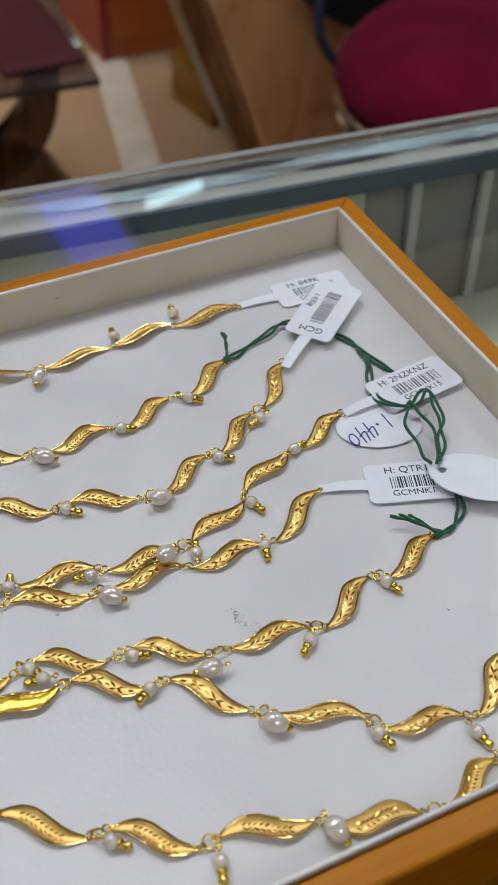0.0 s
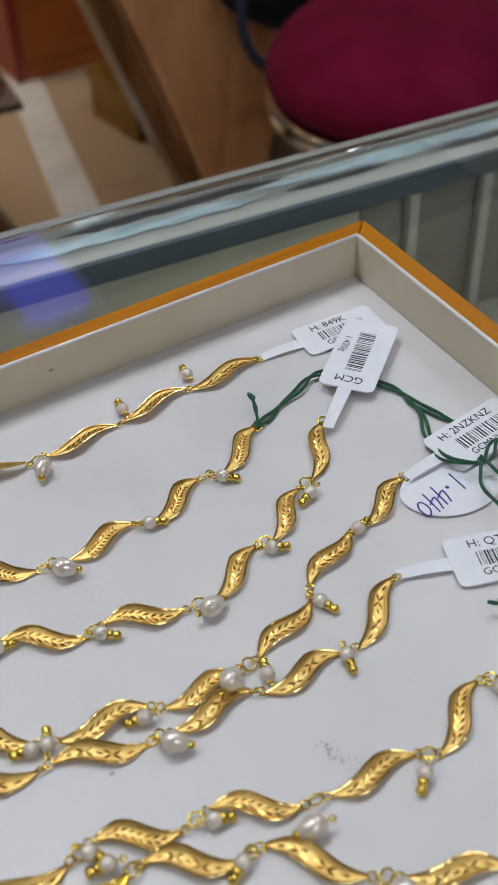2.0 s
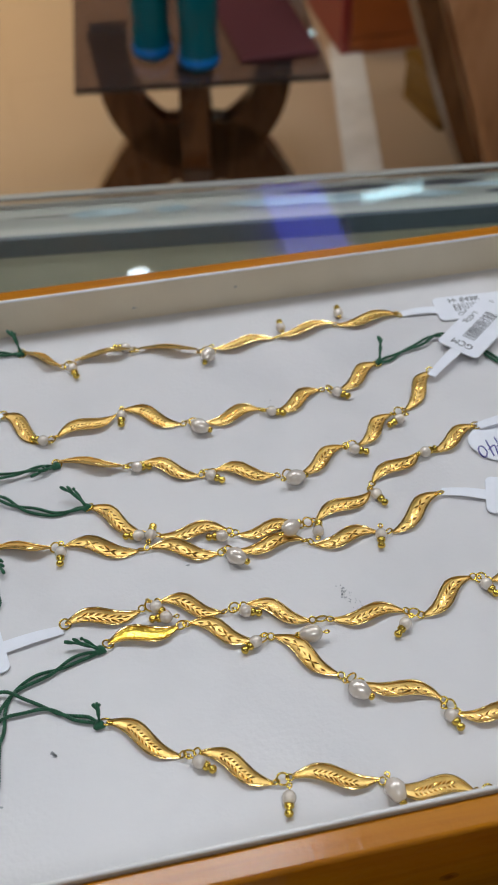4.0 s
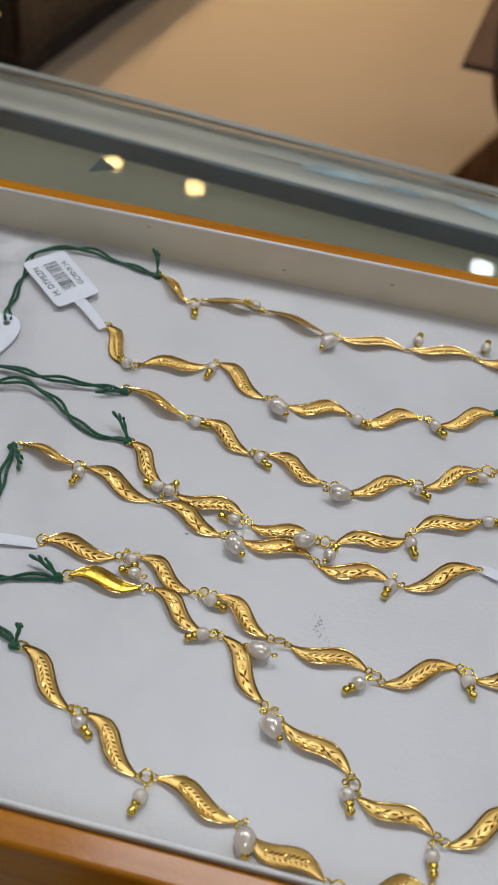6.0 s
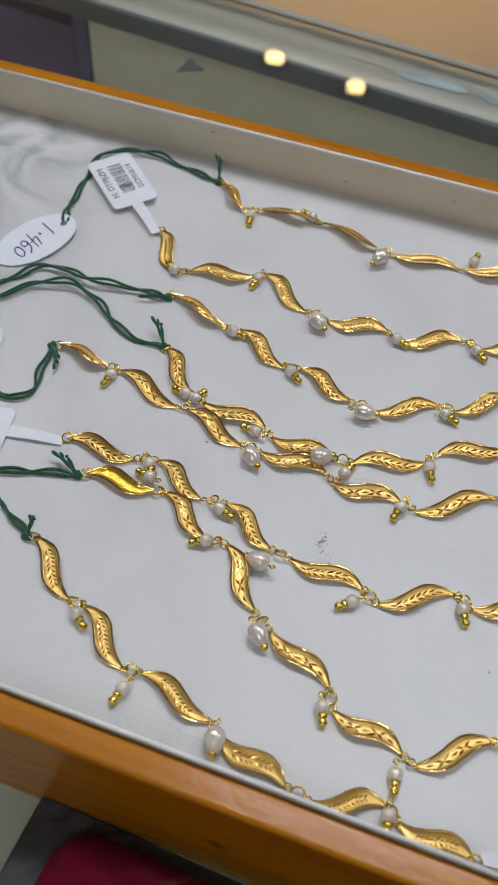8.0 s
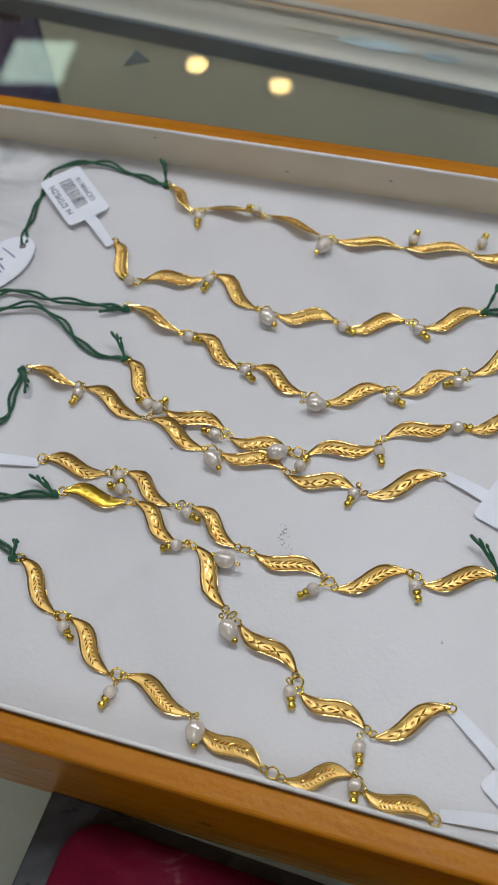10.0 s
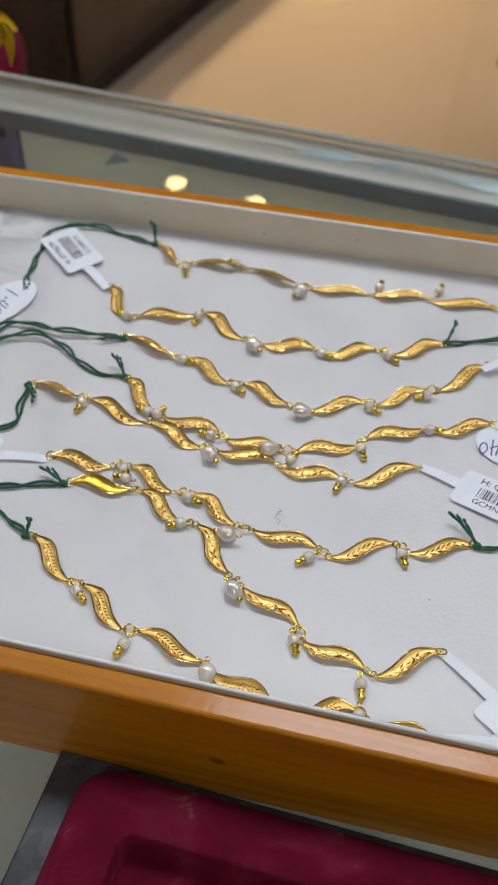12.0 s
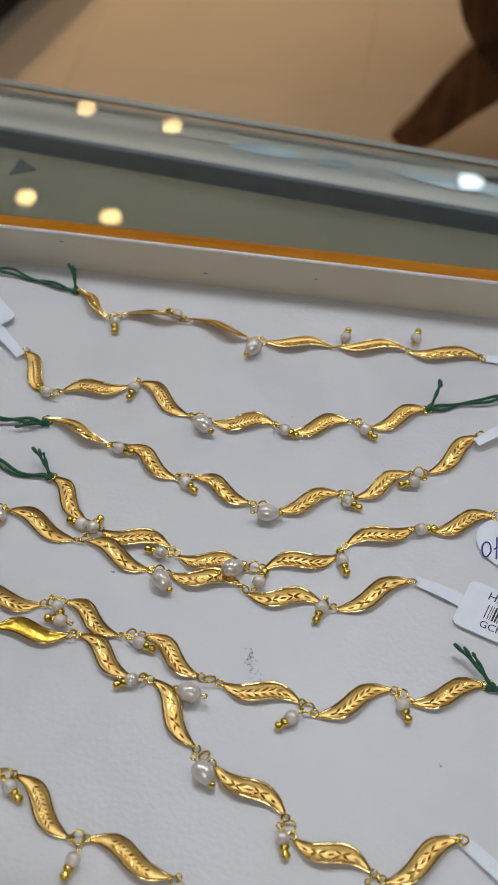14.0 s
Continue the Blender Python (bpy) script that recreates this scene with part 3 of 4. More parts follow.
def leaf_strip(hand, v0, v1, nv, ns, up, thick):
    bm = bmesh.new()
    top, low = [], []
    for i in range(ns + 1):
        s = i / ns
        top.append([bm.verts.new(leaf_point(s, v0 + (v1 - v0) * j / nv, hand, up)) for j in range(nv + 1)])
        low.append([bm.verts.new(leaf_point(s, v0 + (v1 - v0) * j / nv, hand, up - thick)) for j in range(nv + 1)])
    for i in range(ns):
        for j in range(nv):
            bm.faces.new((top[i][j], top[i + 1][j], top[i + 1][j + 1], top[i][j + 1]))
            bm.faces.new((low[i][j + 1], low[i + 1][j + 1], low[i + 1][j], low[i][j]))
        bm.faces.new((top[i][0], low[i][0], low[i + 1][0], top[i + 1][0]))
        bm.faces.new((top[i][nv], top[i + 1][nv], low[i + 1][nv], low[i][nv]))
    for i in (0, ns):
        for j in range(nv):
            bm.faces.new((top[i][j], top[i][j + 1], low[i][j + 1], low[i][j]))
    bmesh.ops.recalc_face_normals(bm, faces=bm.faces[:])
    return bm


def leaf_rim(hand):
    bm = bmesh.new()
    for sgn in (-1, 1):
        line = [leaf_point(i / 20, sgn * 0.97, hand, 0.00005) for i in range(21)]
        # filed facets along the edge
        tube([(x, y, z + (0.00004 if k % 3 == 0 else 0)) for k, (x, y, z) in enumerate(line)], [0.00028 + (0.00007 if k % 4 == 1 else 0) for k in range(21)], 6, bm=bm)
    return bm


def leaf_cuts(hand, pattern):
    bm = bmesh.new()

    def cut(s, v_, ds, dv, wide):
        x0, y0, z0 = leaf_point(s, v_, hand, 0.00009)
        x1, y1, z1 = leaf_point(s + ds, v_ + dv, hand, 0.00009)
        d = Vector((x1 - x0, y1 - y0, 0))
        n_ = Vector((-d.y, d.x, 0)).normalized() * wide
        a, b = Vector((x0, y0, z0)), Vector((x1, y1, z1))
        mid = (a + b) / 2
        ridge = bm.verts.new(mid + Vector((0, 0, 0.00030 if int(s * 90) % 3 else 0.00007)))
        ring = [bm.verts.new(q) for q in (a, mid - n_, b, mid + n_)]
        for k in range(4):
            bm.faces.new((ring[k], ring[(k + 1) % 4], ridge))

    if pattern == 0:
        for i in range(6):
            s = 0.22 + 0.09 * i
            cut(s, 0.06, 0.10, 0.46, 0.00036)
            cut(s + 0.014, -0.06, 0.10, -0.46, 0.00036)
        cut(0.14, 0.0, 0.10, 0.0, 0.00030)
        cut(0.75, 0.0, 0.12, 0.0, 0.00036)
    elif pattern == 1:
        for i in range(9):
            s = 0.24 + 0.058 * i
            cut(s, 0.03, 0.066, 0.46, 0.00029)
            cut(s + 0.01, -0.06, 0.066, -0.46, 0.00029)
        cut(0.16, 0.0, 0.64, 0.0, 0.00018)
    else:
        for c in (0.34, 0.62):
            for ds, dv in ((0.10, 0.46), (0.10, -0.46), (-0.10, 0.46), (-0.10, -0.46)):
                cut(c, 0.0, ds, dv, 0.00038)
        for s in (0.12, 0.44, 0.76):
            cut(s, 0.0, 0.10, 0.0, 0.00036)
    return bm


LEAF_MESH = {h: (finish("leaf_link", leaf_strip(h, -0.97, 0.97, 8, 20, 0, 0.0003), GOLD, True), finish("rim", leaf_rim(h), SHINE, False), [finish("engraving", leaf_cuts(h, k), CUT, False) for k in range(3)]) for h in (1, -1)}
BACK_MESH = finish("leaf_link", leaf_strip(1, -0.97, 0.97, 8, 20, 0, 0.0003), BACK_GOLD, True)
RING_MESH = finish("jump_ring", torus(0.00105, 0.00028), WIRE, True)
BIG_RING = finish("jump_ring", torus(0.0017, 0.0003, 22), WIRE, True)


def pearl_meshes(big, seed):
    r = random.Random(seed)
    if big:
        bm = ball(0.0028, (1.32, 1.0, 0.95), 24, 16)
        for vert in bm.verts:
            k = vert.co.x / 0.0037
            vert.co.y *= 1 - 0.16 * k + 0.05 * math.sin(7 * k + seed)
            vert.co.z *= 1 - 0.12 * k
    else:
        bm = ball(0.0020, (1.06, 1.0, 0.97), 20, 12)
    body = finish("pearl", bm, PEARL, True)
    tip = bmesh.new()
    x = 0.0036 if big else 0.0020
    prof = [(0.0010, -0.0003), (0.0011, 0.0003), (0.0009, 0.0009), (0.0003, 0.0012)] if big else [(0.0014, -0.0003), (0.0014, 0.0007), (0.0009, 0.0012), (0.0008, 0.0014), (0.0013, 0.0020), (0.0013, 0.0027), (0.0007, 0.0033), (0.0003, 0.0034)]
    rings = []
    for rad, dx in prof:
        rings.append([tip.verts.new((x + dx, rad * math.cos(2 * math.pi * i / 10), rad * math.sin(2 * math.pi * i / 10))) for i in range(10)])
    for a, b in zip(rings, rings[1:]):
        for i in range(10):
            tip.faces.new((a[i], a[(i + 1) % 10], b[(i + 1) % 10], b[i]))
    tip.faces.new(list(reversed(rings[0])))
    tip.faces.new(rings[-1])
    bmesh.ops.recalc_face_normals(tip, faces=tip.faces[:])
    cap = finish("end_cap", tip, WIRE, True)
    loop = tube([(-x - 0.0001, 0, 0), (-x - 0.0008, 0, 0)], 0.00025, 6)
    loop_line = [(-x - 0.0014 + 0.0007 * math.cos(2 * math.pi * i / 14), 0.0007 * math.sin(2 * math.pi * i / 14), 0) for i in range(14)]
    tube(loop_line, 0.00026, 6, True, loop)
    return body, cap, finish("wire_loop", loop, WIRE, True)


PEARLS = {(big, s): pearl_meshes(big, s) for big, s in ((0, 1), (1, 1), (1, 2), (1, 3))}
BRACELET_LABEL = "gold leaf-link bracelet with small pearl drops on the tray"
count = 0


def bracelet(leaves, pearls, label=BRACELET_LABEL):
    """Leaves: start and end in millimetres from the tray's inner corner, hand of the curl, roll in degrees. Pearls: place, turn, large or not."""
    global count
    count += 1
    r = random.Random(count)
    bx, by = leaves[0][0] / 1000, leaves[0][1] / 1000
    base = thing("bracelet", label, "bracelet", pose(bx, by, 1.0), "bracelets")
    ends = []
    style = (0, 1, 0, 0, 2, 0, 2, 1)[(count - 1) % 8]
    for ax, ay, ex, ey, hand, roll in leaves:
        a, e = Vector((ax, ay)) / 1000, Vector((ex, ey)) / 1000
        d = e - a
        turn = math.degrees(math.atan2(d.y, d.x))
        lift = 0.0001 + HALF * 0.9 * abs(math.sin(math.radians(roll)))
        m = pose(a.x - bx, a.y - by, lift, 0, 0, turn) @ pose(0, 0, 0, roll + r.uniform(-5, 5), r.uniform(-1.2, 1.2), 0) @ Matrix.Diagonal((d.length / LINK, 1, 1, 1))
        link, rim, cuts = LEAF_MESH[hand]
        if roll == 9:
            leaf = part("leaf_link", BACK_MESH, WIRE, base, "polished yellow back of a turned leaf", m=m)
            part("rim", rim, SHINE, leaf, "polished faceted rim")
            ends.append((a, e, turn))
            continue
        leaf = part("leaf_link", link, GOLD, base, "satin gold leaf", m=m)
        part("rim", rim, SHINE, leaf, "polished faceted rim")
        part("engraving", cuts[style], CUT, leaf, "cut leaf veins")
        ends.append((a, e, turn))
    for i, (a, e, turn) in enumerate(ends):
        spots = [a] if i == 0 else []
        if i + 1 < len(ends):
            nxt = ends[i + 1][0]
            gap = (nxt - e).length
            if gap < 0.012:
                k = max(1, min(4, round(gap / 0.0021)))
                spots += [e + (nxt - e) * q for q in ([(j + 0.5) / k for j in range(k)] if k < 3 else (0.12, 0.5, 0.88))]
        else:
            spots.append(e)
        for n_, q in enumerate(spots):
            edge = (i == 0 and n_ == 0) or i + 1 == len(ends) or (len(spots) >= 3 and n_ == len(spots) - 2)
            part("jump_ring", BIG_RING if edge else RING_MESH, WIRE, base, m=pose(q.x - bx, q.y - by, 0.0009 + 0.0004 * (n_ % 2), r.uniform(-35, 35), r.uniform(-30, 30), r.uniform(0, 90)))
    for px, py, ang, big in pearls:
        body, cap, loop = PEARLS[(big, 1 + (count % 3 if big else 0))]
        z = 0.0029 if big else 0.0020
        pearl = part("pearl", body, PEARL, base, "large baroque pearl" if big else "small round pearl", m=pose(px / 1000 - bx, py / 1000 - by, z, r.uniform(-20, 20), 8, ang))
        part("end_cap", cap, WIRE, pearl, "gold end cap")
        part("wire_loop", loop, WIRE, pearl)
    return base


bracelet([(-207.0, -12.7, -192.6, -25.1, 1, -30), (-187.1, -23.5, -165.2, -21.3, 1, -50), (-161.4, -21.3, -139.2, -27.0, 1, -35),
          (-132.1, -27.3, -108.4, -25.7, -1, -12), (-105.8, -25.2, -82.1, -22.4, -1, -8), (-80.5, -23.3, -54.6, -22.2, -1, -5)],
         [(-188.5, -27.5, -76, 0), (-166.6, -19.7, 153, 0), (-136.0, -32.6, -119, 1), (-103.8, -21.1, 84, 0), (-78.6, -17.2, 82, 0)])
bracelet([(-216.7, -47.0, -202.9, -65.3, 1, 10), (-198.0, -63.4, -176.3, -57.5, 1, 8), (-172.2, -54.6, -153.1, -66.6, 1, 10),
          (-143.6, -68.2, -123.1, -65.5, -1, 8), (-117.2, -68.2, -98.4, -60.0, -1, 8), (-90.5, -61.6, -72.4, -50.2, -1, 5)],
         [(-203.2, -65.3, 147, 0), (-173.7, -58.3, -100, 0), (-146.5, -71.6, -35, 1), (-119.0, -68.6, -17, 0), (-92.3, -63.7, -36, 0)])
bracelet([(-199.6, -77.2, -176.8, -84.4, 1, -25), (-170.4, -83.7, -151.3, -94.3, 1, 5), (-145.2, -92.9, -125.7, -100.2, 1, 5),
          (-116.7, -101.8, -97.6, -91.2, -1, 5), (-92.3, -92.1, -76.0, -79.3, -1, 0), (-70.0, -78.0, -53.5, -59.2, -1, 0)],
         [(-172.2, -86.1, -3, 0), (-147.5, -96.1, -36, 0), (-119.0, -104.5, 12, 1), (-94.8, -94.9, -21, 0), (-74.3, -83.3, -159, 0)])
bracelet([(-191.1, -100.7, -175.3, -116.5, 1, 8), (-169.6, -118.8, -147.4, -121.2, -1, 5), (-143.8, -124.2, -123.4, -124.9, -1, 3),
          (-116.7, -123.8, -95.5, -115.3, 1, 0), (-93.0, -111.0, -73.0, -100.9, 1, 0), (-67.8, -101.3, -47.6, -92.0, -1, 0)],
         [(-176.5, -118.0, 165, 0), (-149.6, -124.5, 167, 0), (-126.4, -126.7, 33, 1), (-93.8, -117.7, -65, 0), (-70.7, -101.9, 18, 0)])
bracelet([(-225.1, -113.4, -205.4, -116.5, 1, -30), (-200.5, -116.1, -177.4, -123.4, 1, 10), (-173.4, -123.2, -152.0, -130.4, 1, 5),
          (-145.0, -131.0, -123.5, -131.0, -1, 5), (-120.5, -133.7, -98.3, -133.2, -1, 0), (-93.4, -134.7, -72.3, -121.1, -1, 0)],
         [(-202.5, -119.5, -100, 0), (-172.6, -118.7, 70, 0), (-146.7, -134.9, -41, 1), (-117.8, -129.7, 73, 0), (-97.9, -135.6, -104, 0)])
bracelet([(-204.2, -148.1, -180.9, -148.0, 1, 5), (-173.8, -145.9, -156.1, -154.5, 1, 5), (-147.6, -153.1, -129.8, -163.6, 1, 3),
          (-122.7, -164.7, -100.0, -166.5, -1, 0), (-94.8, -169.8, -74.7, -158.2, -1, 0), (-69.3, -161.5, -48.1, -152.6, -1, 3)],
         [(-175.6, -148.6, -50, 0), (-148.7, -156.4, -16, 0), (-131.3, -170.0, 170, 1), (-101.6, -172.3, -139, 0), (-71.5, -163.2, -63, 0)])
bracelet([(-192.2, -158.5, -170.1, -157.0, 1, 9), (-166.6, -156.2, -148.9, -167.3, 1, 3), (-142.2, -166.9, -126.7, -184.8, 1, 3),
          (-120.1, -189.3, -99.4, -199.5, -1, 0), (-96.3, -205.4, -75.7, -210.3, -1, 0), (-71.7, -212.5, -53.2, -198.2, -1, 0)],
         [(-173.3, -153.3, 169, 0), (-148.2, -168.5, -153, 0), (-122.4, -192.6, -45, 1), (-99.1, -206.2, -68, 0), (-75.5, -216.9, -77, 0)])
bracelet([(-196.2, -185.4, -177.4, -200.9, 1, 5), (-172.0, -201.0, -153.9, -214.9, 1, 3), (-148.4, -214.2, -125.4, -220.4, 1, 3),
          (-121.7, -223.0, -100.9, -229.7, -1, 5), (-93.6, -231.3, -75.7, -224.9, -1, 3), (-71.4, -228.1, -51.0, -230.7, -1, 3)],
         [(-172.7, -204.7, -39, 0), (-150.9, -220.7, -105, 0), (-122.1, -225.6, -77, 1), (-74.1, -227.8, -79, 0)])

# ---- price tags ----
def outline(w, h, r, n=4):
    pts = []
    for cx, cy, a0 in ((w - r, h - r, 0), (r, h - r, 90), (r, r, 180), (w - r, r, 270)):
        pts += [(cx + r * math.cos(math.radians(a0 + 90 * i / n)), cy - h / 2 + r * math.sin(math.radians(a0 + 90 * i / n))) for i in range(n + 1)]
    return pts


def lettering(body, size, mat, parent, m, align="LEFT"):
    cu = bpy.data.curves.new("writing", "FONT")
    cu.body, cu.size, cu.align_x, cu.align_y, cu.extrude, cu.offset = body, 1.0, align, "CENTER", 0.004, 0.0
    tmp = bpy.data.objects.new("writing", cu)
    scene.collection.objects.link(tmp)
    bpy.context.view_layer.update()
    me = bpy.data.meshes.new_from_object(tmp.evaluated_get(bpy.context.evaluated_depsgraph_get()))
    bpy.data.objects.remove(tmp)
    me.materials.clear()
    me.materials.append(mat)
    me.transform(Matrix.Diagonal((size, size, size, 1)))
    return part("writing", me, mat, parent, m=m)


def price_tag(x, y, turn, strip_len, w, h, z, lines, label, tilt=0.0, text_turn=0.0, lift=0.0):
    """A dumbbell label: its strip starts at x, y (millimetres) and runs along turn; the head follows."""
    tag = thing("price_tag", label, "price tag", pose(x / 1000, y / 1000, 1.0 + z, 0, 0, turn) @ pose(0, 0, 0, tilt, -lift, 0), "price tags")
    s = strip_len / 1000
    bm = bmesh.new()
    n = 8
    rows = []
    for i in range(n + 1):
        q = i / n
        half = 0.0017 + 0.0006 * q
        zz = 0.0006 * math.sin(q * math.pi)
        rows.append([bm.verts.new((s * q, sg * half, zz + dz)) for dz in (0.0002, 0) for sg in (-1, 1)])
    for a, b in zip(rows, rows[1:]):
        bm.faces.new((a[0], b[0], b[1], a[1]))
        bm.faces.new((a[3], b[3], b[2], a[2]))
        bm.faces.new((a[2], b[2], b[0], a[0]))
        bm.faces.new((a[1], b[1], b[3], a[3]))
    bm.faces.new((rows[0][0], rows[0][1], rows[0][3], rows[0][2]))
    bm.faces.new((rows[-1][2], rows[-1][3], rows[-1][1], rows[-1][0]))
    part("strip", bm, PAPER, tag, "narrow paper strip")
    w_, h_ = w / 1000, h / 1000
    part("head", prism([(s - 0.0004 + px, py) for px, py in outline(w_, h_, 0.0022)], -0.0002, 0.0003), PAPER, tag, "printed paper head")
    area_m = pose(s + w_ / 2, 0, 0.00036, 0, 0, text_turn)
    # bars
    r = random.Random(int(abs(x * 7 + y)))
    bm = bmesh.new()
    px = -w_ * 0.26
    while px < w_ * 0.30:
        t = r.choice((0.00022, 0.00032, 0.00055))
        quad = [bm.verts.new((px + a * t, b, 0)) for a, b in ((0, -h_ * 0.16), (1, -h_ * 0.16), (1, h_ * 0.14), (0, h_ * 0.14))]
        bm.faces.new(quad)
        px += t + r.choice((0.0003, 0.00045, 0.0007))
    tagged(part("barcode", bm, INK, tag, "black barcode", m=area_m), kind="stuff")
    for body, size, ox_, oy_, deg in lines:
        lettering(body, size, INK, tag, area_m @ pose(ox_ * w_, oy_ * h_, 0.00002, 0, 0, deg), "CENTER")
    return tag


TAG = "white printed barcode tag tied to a bracelet"
price_tag(-52.9, -21.8, -4, 15, 30, 15, 0.0004, [("H: 849K", 0.0040, -0.08, 0.30, 0), ("GCMNK", 0.0032, -0.05, -0.30, 0)], TAG, lift=1)
price_tag(-55.1, -63.8, 39, 19, 34, 18, 0.0026, [("GCM", 0.0042, -0.38, 0.0, 90), ("1.420g", 0.0032, 0.10, 0.32, 180)], "white tag printed with weight, resting on another tag", text_turn=0, lift=2)
price_tag(-47.2, -93.2, 6, 14, 32, 17, 0.0016, [("H: 2NZKNZ", 0.0040, -0.04, 0.31, 0), ("GCMNK15", 0.0034, 0.0, -0.29, 0)], TAG, lift=1)
price_tag(-71.1, -120.6, -19, 15.5, 31, 17, 0.0006, [("H: QTR1", 0.0040, -0.06, 0.31, 0), ("GCMNK1", 0.0034, -0.04, -0.29, 0)], TAG, lift=1)
price_tag(-52.9, -198.3, -36, 21, 30, 18, 0.0004, [("H: N", 0.0040, -0.12, 0.31, 0), ("GCMNK", 0.0034, -0.04, -0.29, 0)], TAG, lift=1)
price_tag(-49.8, -228.9, 8, 16, 28, 8, 0.0004, [], "white paper tag beside the tray's edge", lift=1)
price_tag(-217.4, -49.7, 138, 18, 29, 18, 0.0016, [("H: DTPBZM", 0.0036, 0.0, 0.31, 0), ("GCMNK14", 0.0032, 0.0, -0.30, 0)], TAG, lift=2)
price_tag(-205.2, -149.8, 189, 18.5, 30, 17.5, 0.0004, [("GCMNK", 0.0036, 0.0, 0.31, 0), ("H: GCN", 0.0032, 0.0, -0.30, 0)], TAG, lift=1)

# ---- writing by hand ----
STROKES = {
    "1": [[(0.5, 1.0), (0.42, 0.5), (0.36, 0.0)]],
    ".": [[(0.40, 0.42), (0.5, 0.46), (0.55, 0.38), (0.45, 0.34)]],
    "4": [[(0.35, 1.0), (0.1, 0.45), (0.25, 0.36), (0.8, 0.5)], [(0.72, 1.0), (0.6, 0.45), (0.5, -0.1)]],
    "0": [[(0.5, 0.85), (0.2, 0.6), (0.22, 0.2), (0.5, 0.1), (0.78, 0.35), (0.75, 0.75), (0.5, 0.86)]],
    "6": [[(0.75, 1.0), (0.35, 0.75), (0.2, 0.3), (0.4, 0.05), (0.7, 0.15), (0.68, 0.42), (0.35, 0.42), (0.22, 0.25)]],
}


def oval_tag(x, y, turn, a, b, z, text, label, tilt=0.0, hole=0.86, flip=0, at=(0, 0)):
    tag = thing("oval_tag", label, "paper tag", pose(x / 1000, y / 1000, 1.0 + z, 0, 0, turn) @ pose(0, 0, 0, 0, tilt, 0), "oval tags")
    n = 40
    hx, hr = hole * a / 1000, 0.0014
    bm = bmesh.new()
    for zz, order in ((0.0003, 1), (0.0, -1)):
        out = [bm.verts.new((a / 1000 * math.cos(2 * math.pi * i / n), b / 1000 * math.sin(2 * math.pi * i / n), zz)) for i in range(n)]
        inn = [bm.verts.new((hx - 0.002 + hr * math.cos(2 * math.pi * i / n), hr * math.sin(2 * math.pi * i / n), zz)) for i in range(n)]
        for i in range(n):
            f = (out[i], out[(i + 1) % n], inn[(i + 1) % n], inn[i])
            bm.faces.new(f if order > 0 else tuple(reversed(f)))
    part("paper", bm, PAPER, tag)
    if text:
        bm = bmesh.new()
        size = 0.0072
        step = 0.52
        total = len(text) * step * size
        for k, ch in enumerate(text):
            for stroke in STROKES[ch]:
                line = smooth_line([(-total / 2 + (k * step + px * 0.62 + 0.14 * py) * size, (py - 0.5) * size, 0.00035) for px, py in stroke], 5)
                tube(line, 0.00026, 5, bm=bm)
        part("handwriting", bm, PEN, tag, "blue handwritten figures", m=pose(at[0] / 1000, at[1] / 1000, 0, 0, 0, flip))
    return tag


PLAIN = "white oval paper tag on a green thread"
oval_tag(-38.9, -102.7, 165, 14.8, 10.5, 0.0006, "1.440", "white oval paper tag handwritten with 1.440 in blue", hole=-0.8, flip=30, at=(2.8, 1.6))
oval_tag(-24.7, -140.4, 140, 16.0, 10.0, 0.0046, "", PLAIN, tilt=0)
oval_tag(-257.1, -69.3, 62, 17.0, 10.0, 0.0012, "1.460", "white oval paper tag handwritten with 1.460 in blue", tilt=-3, flip=193)
oval_tag(-259.0, -119.9, 5, 15.0, 9.5, 0.0008, "", PLAIN)

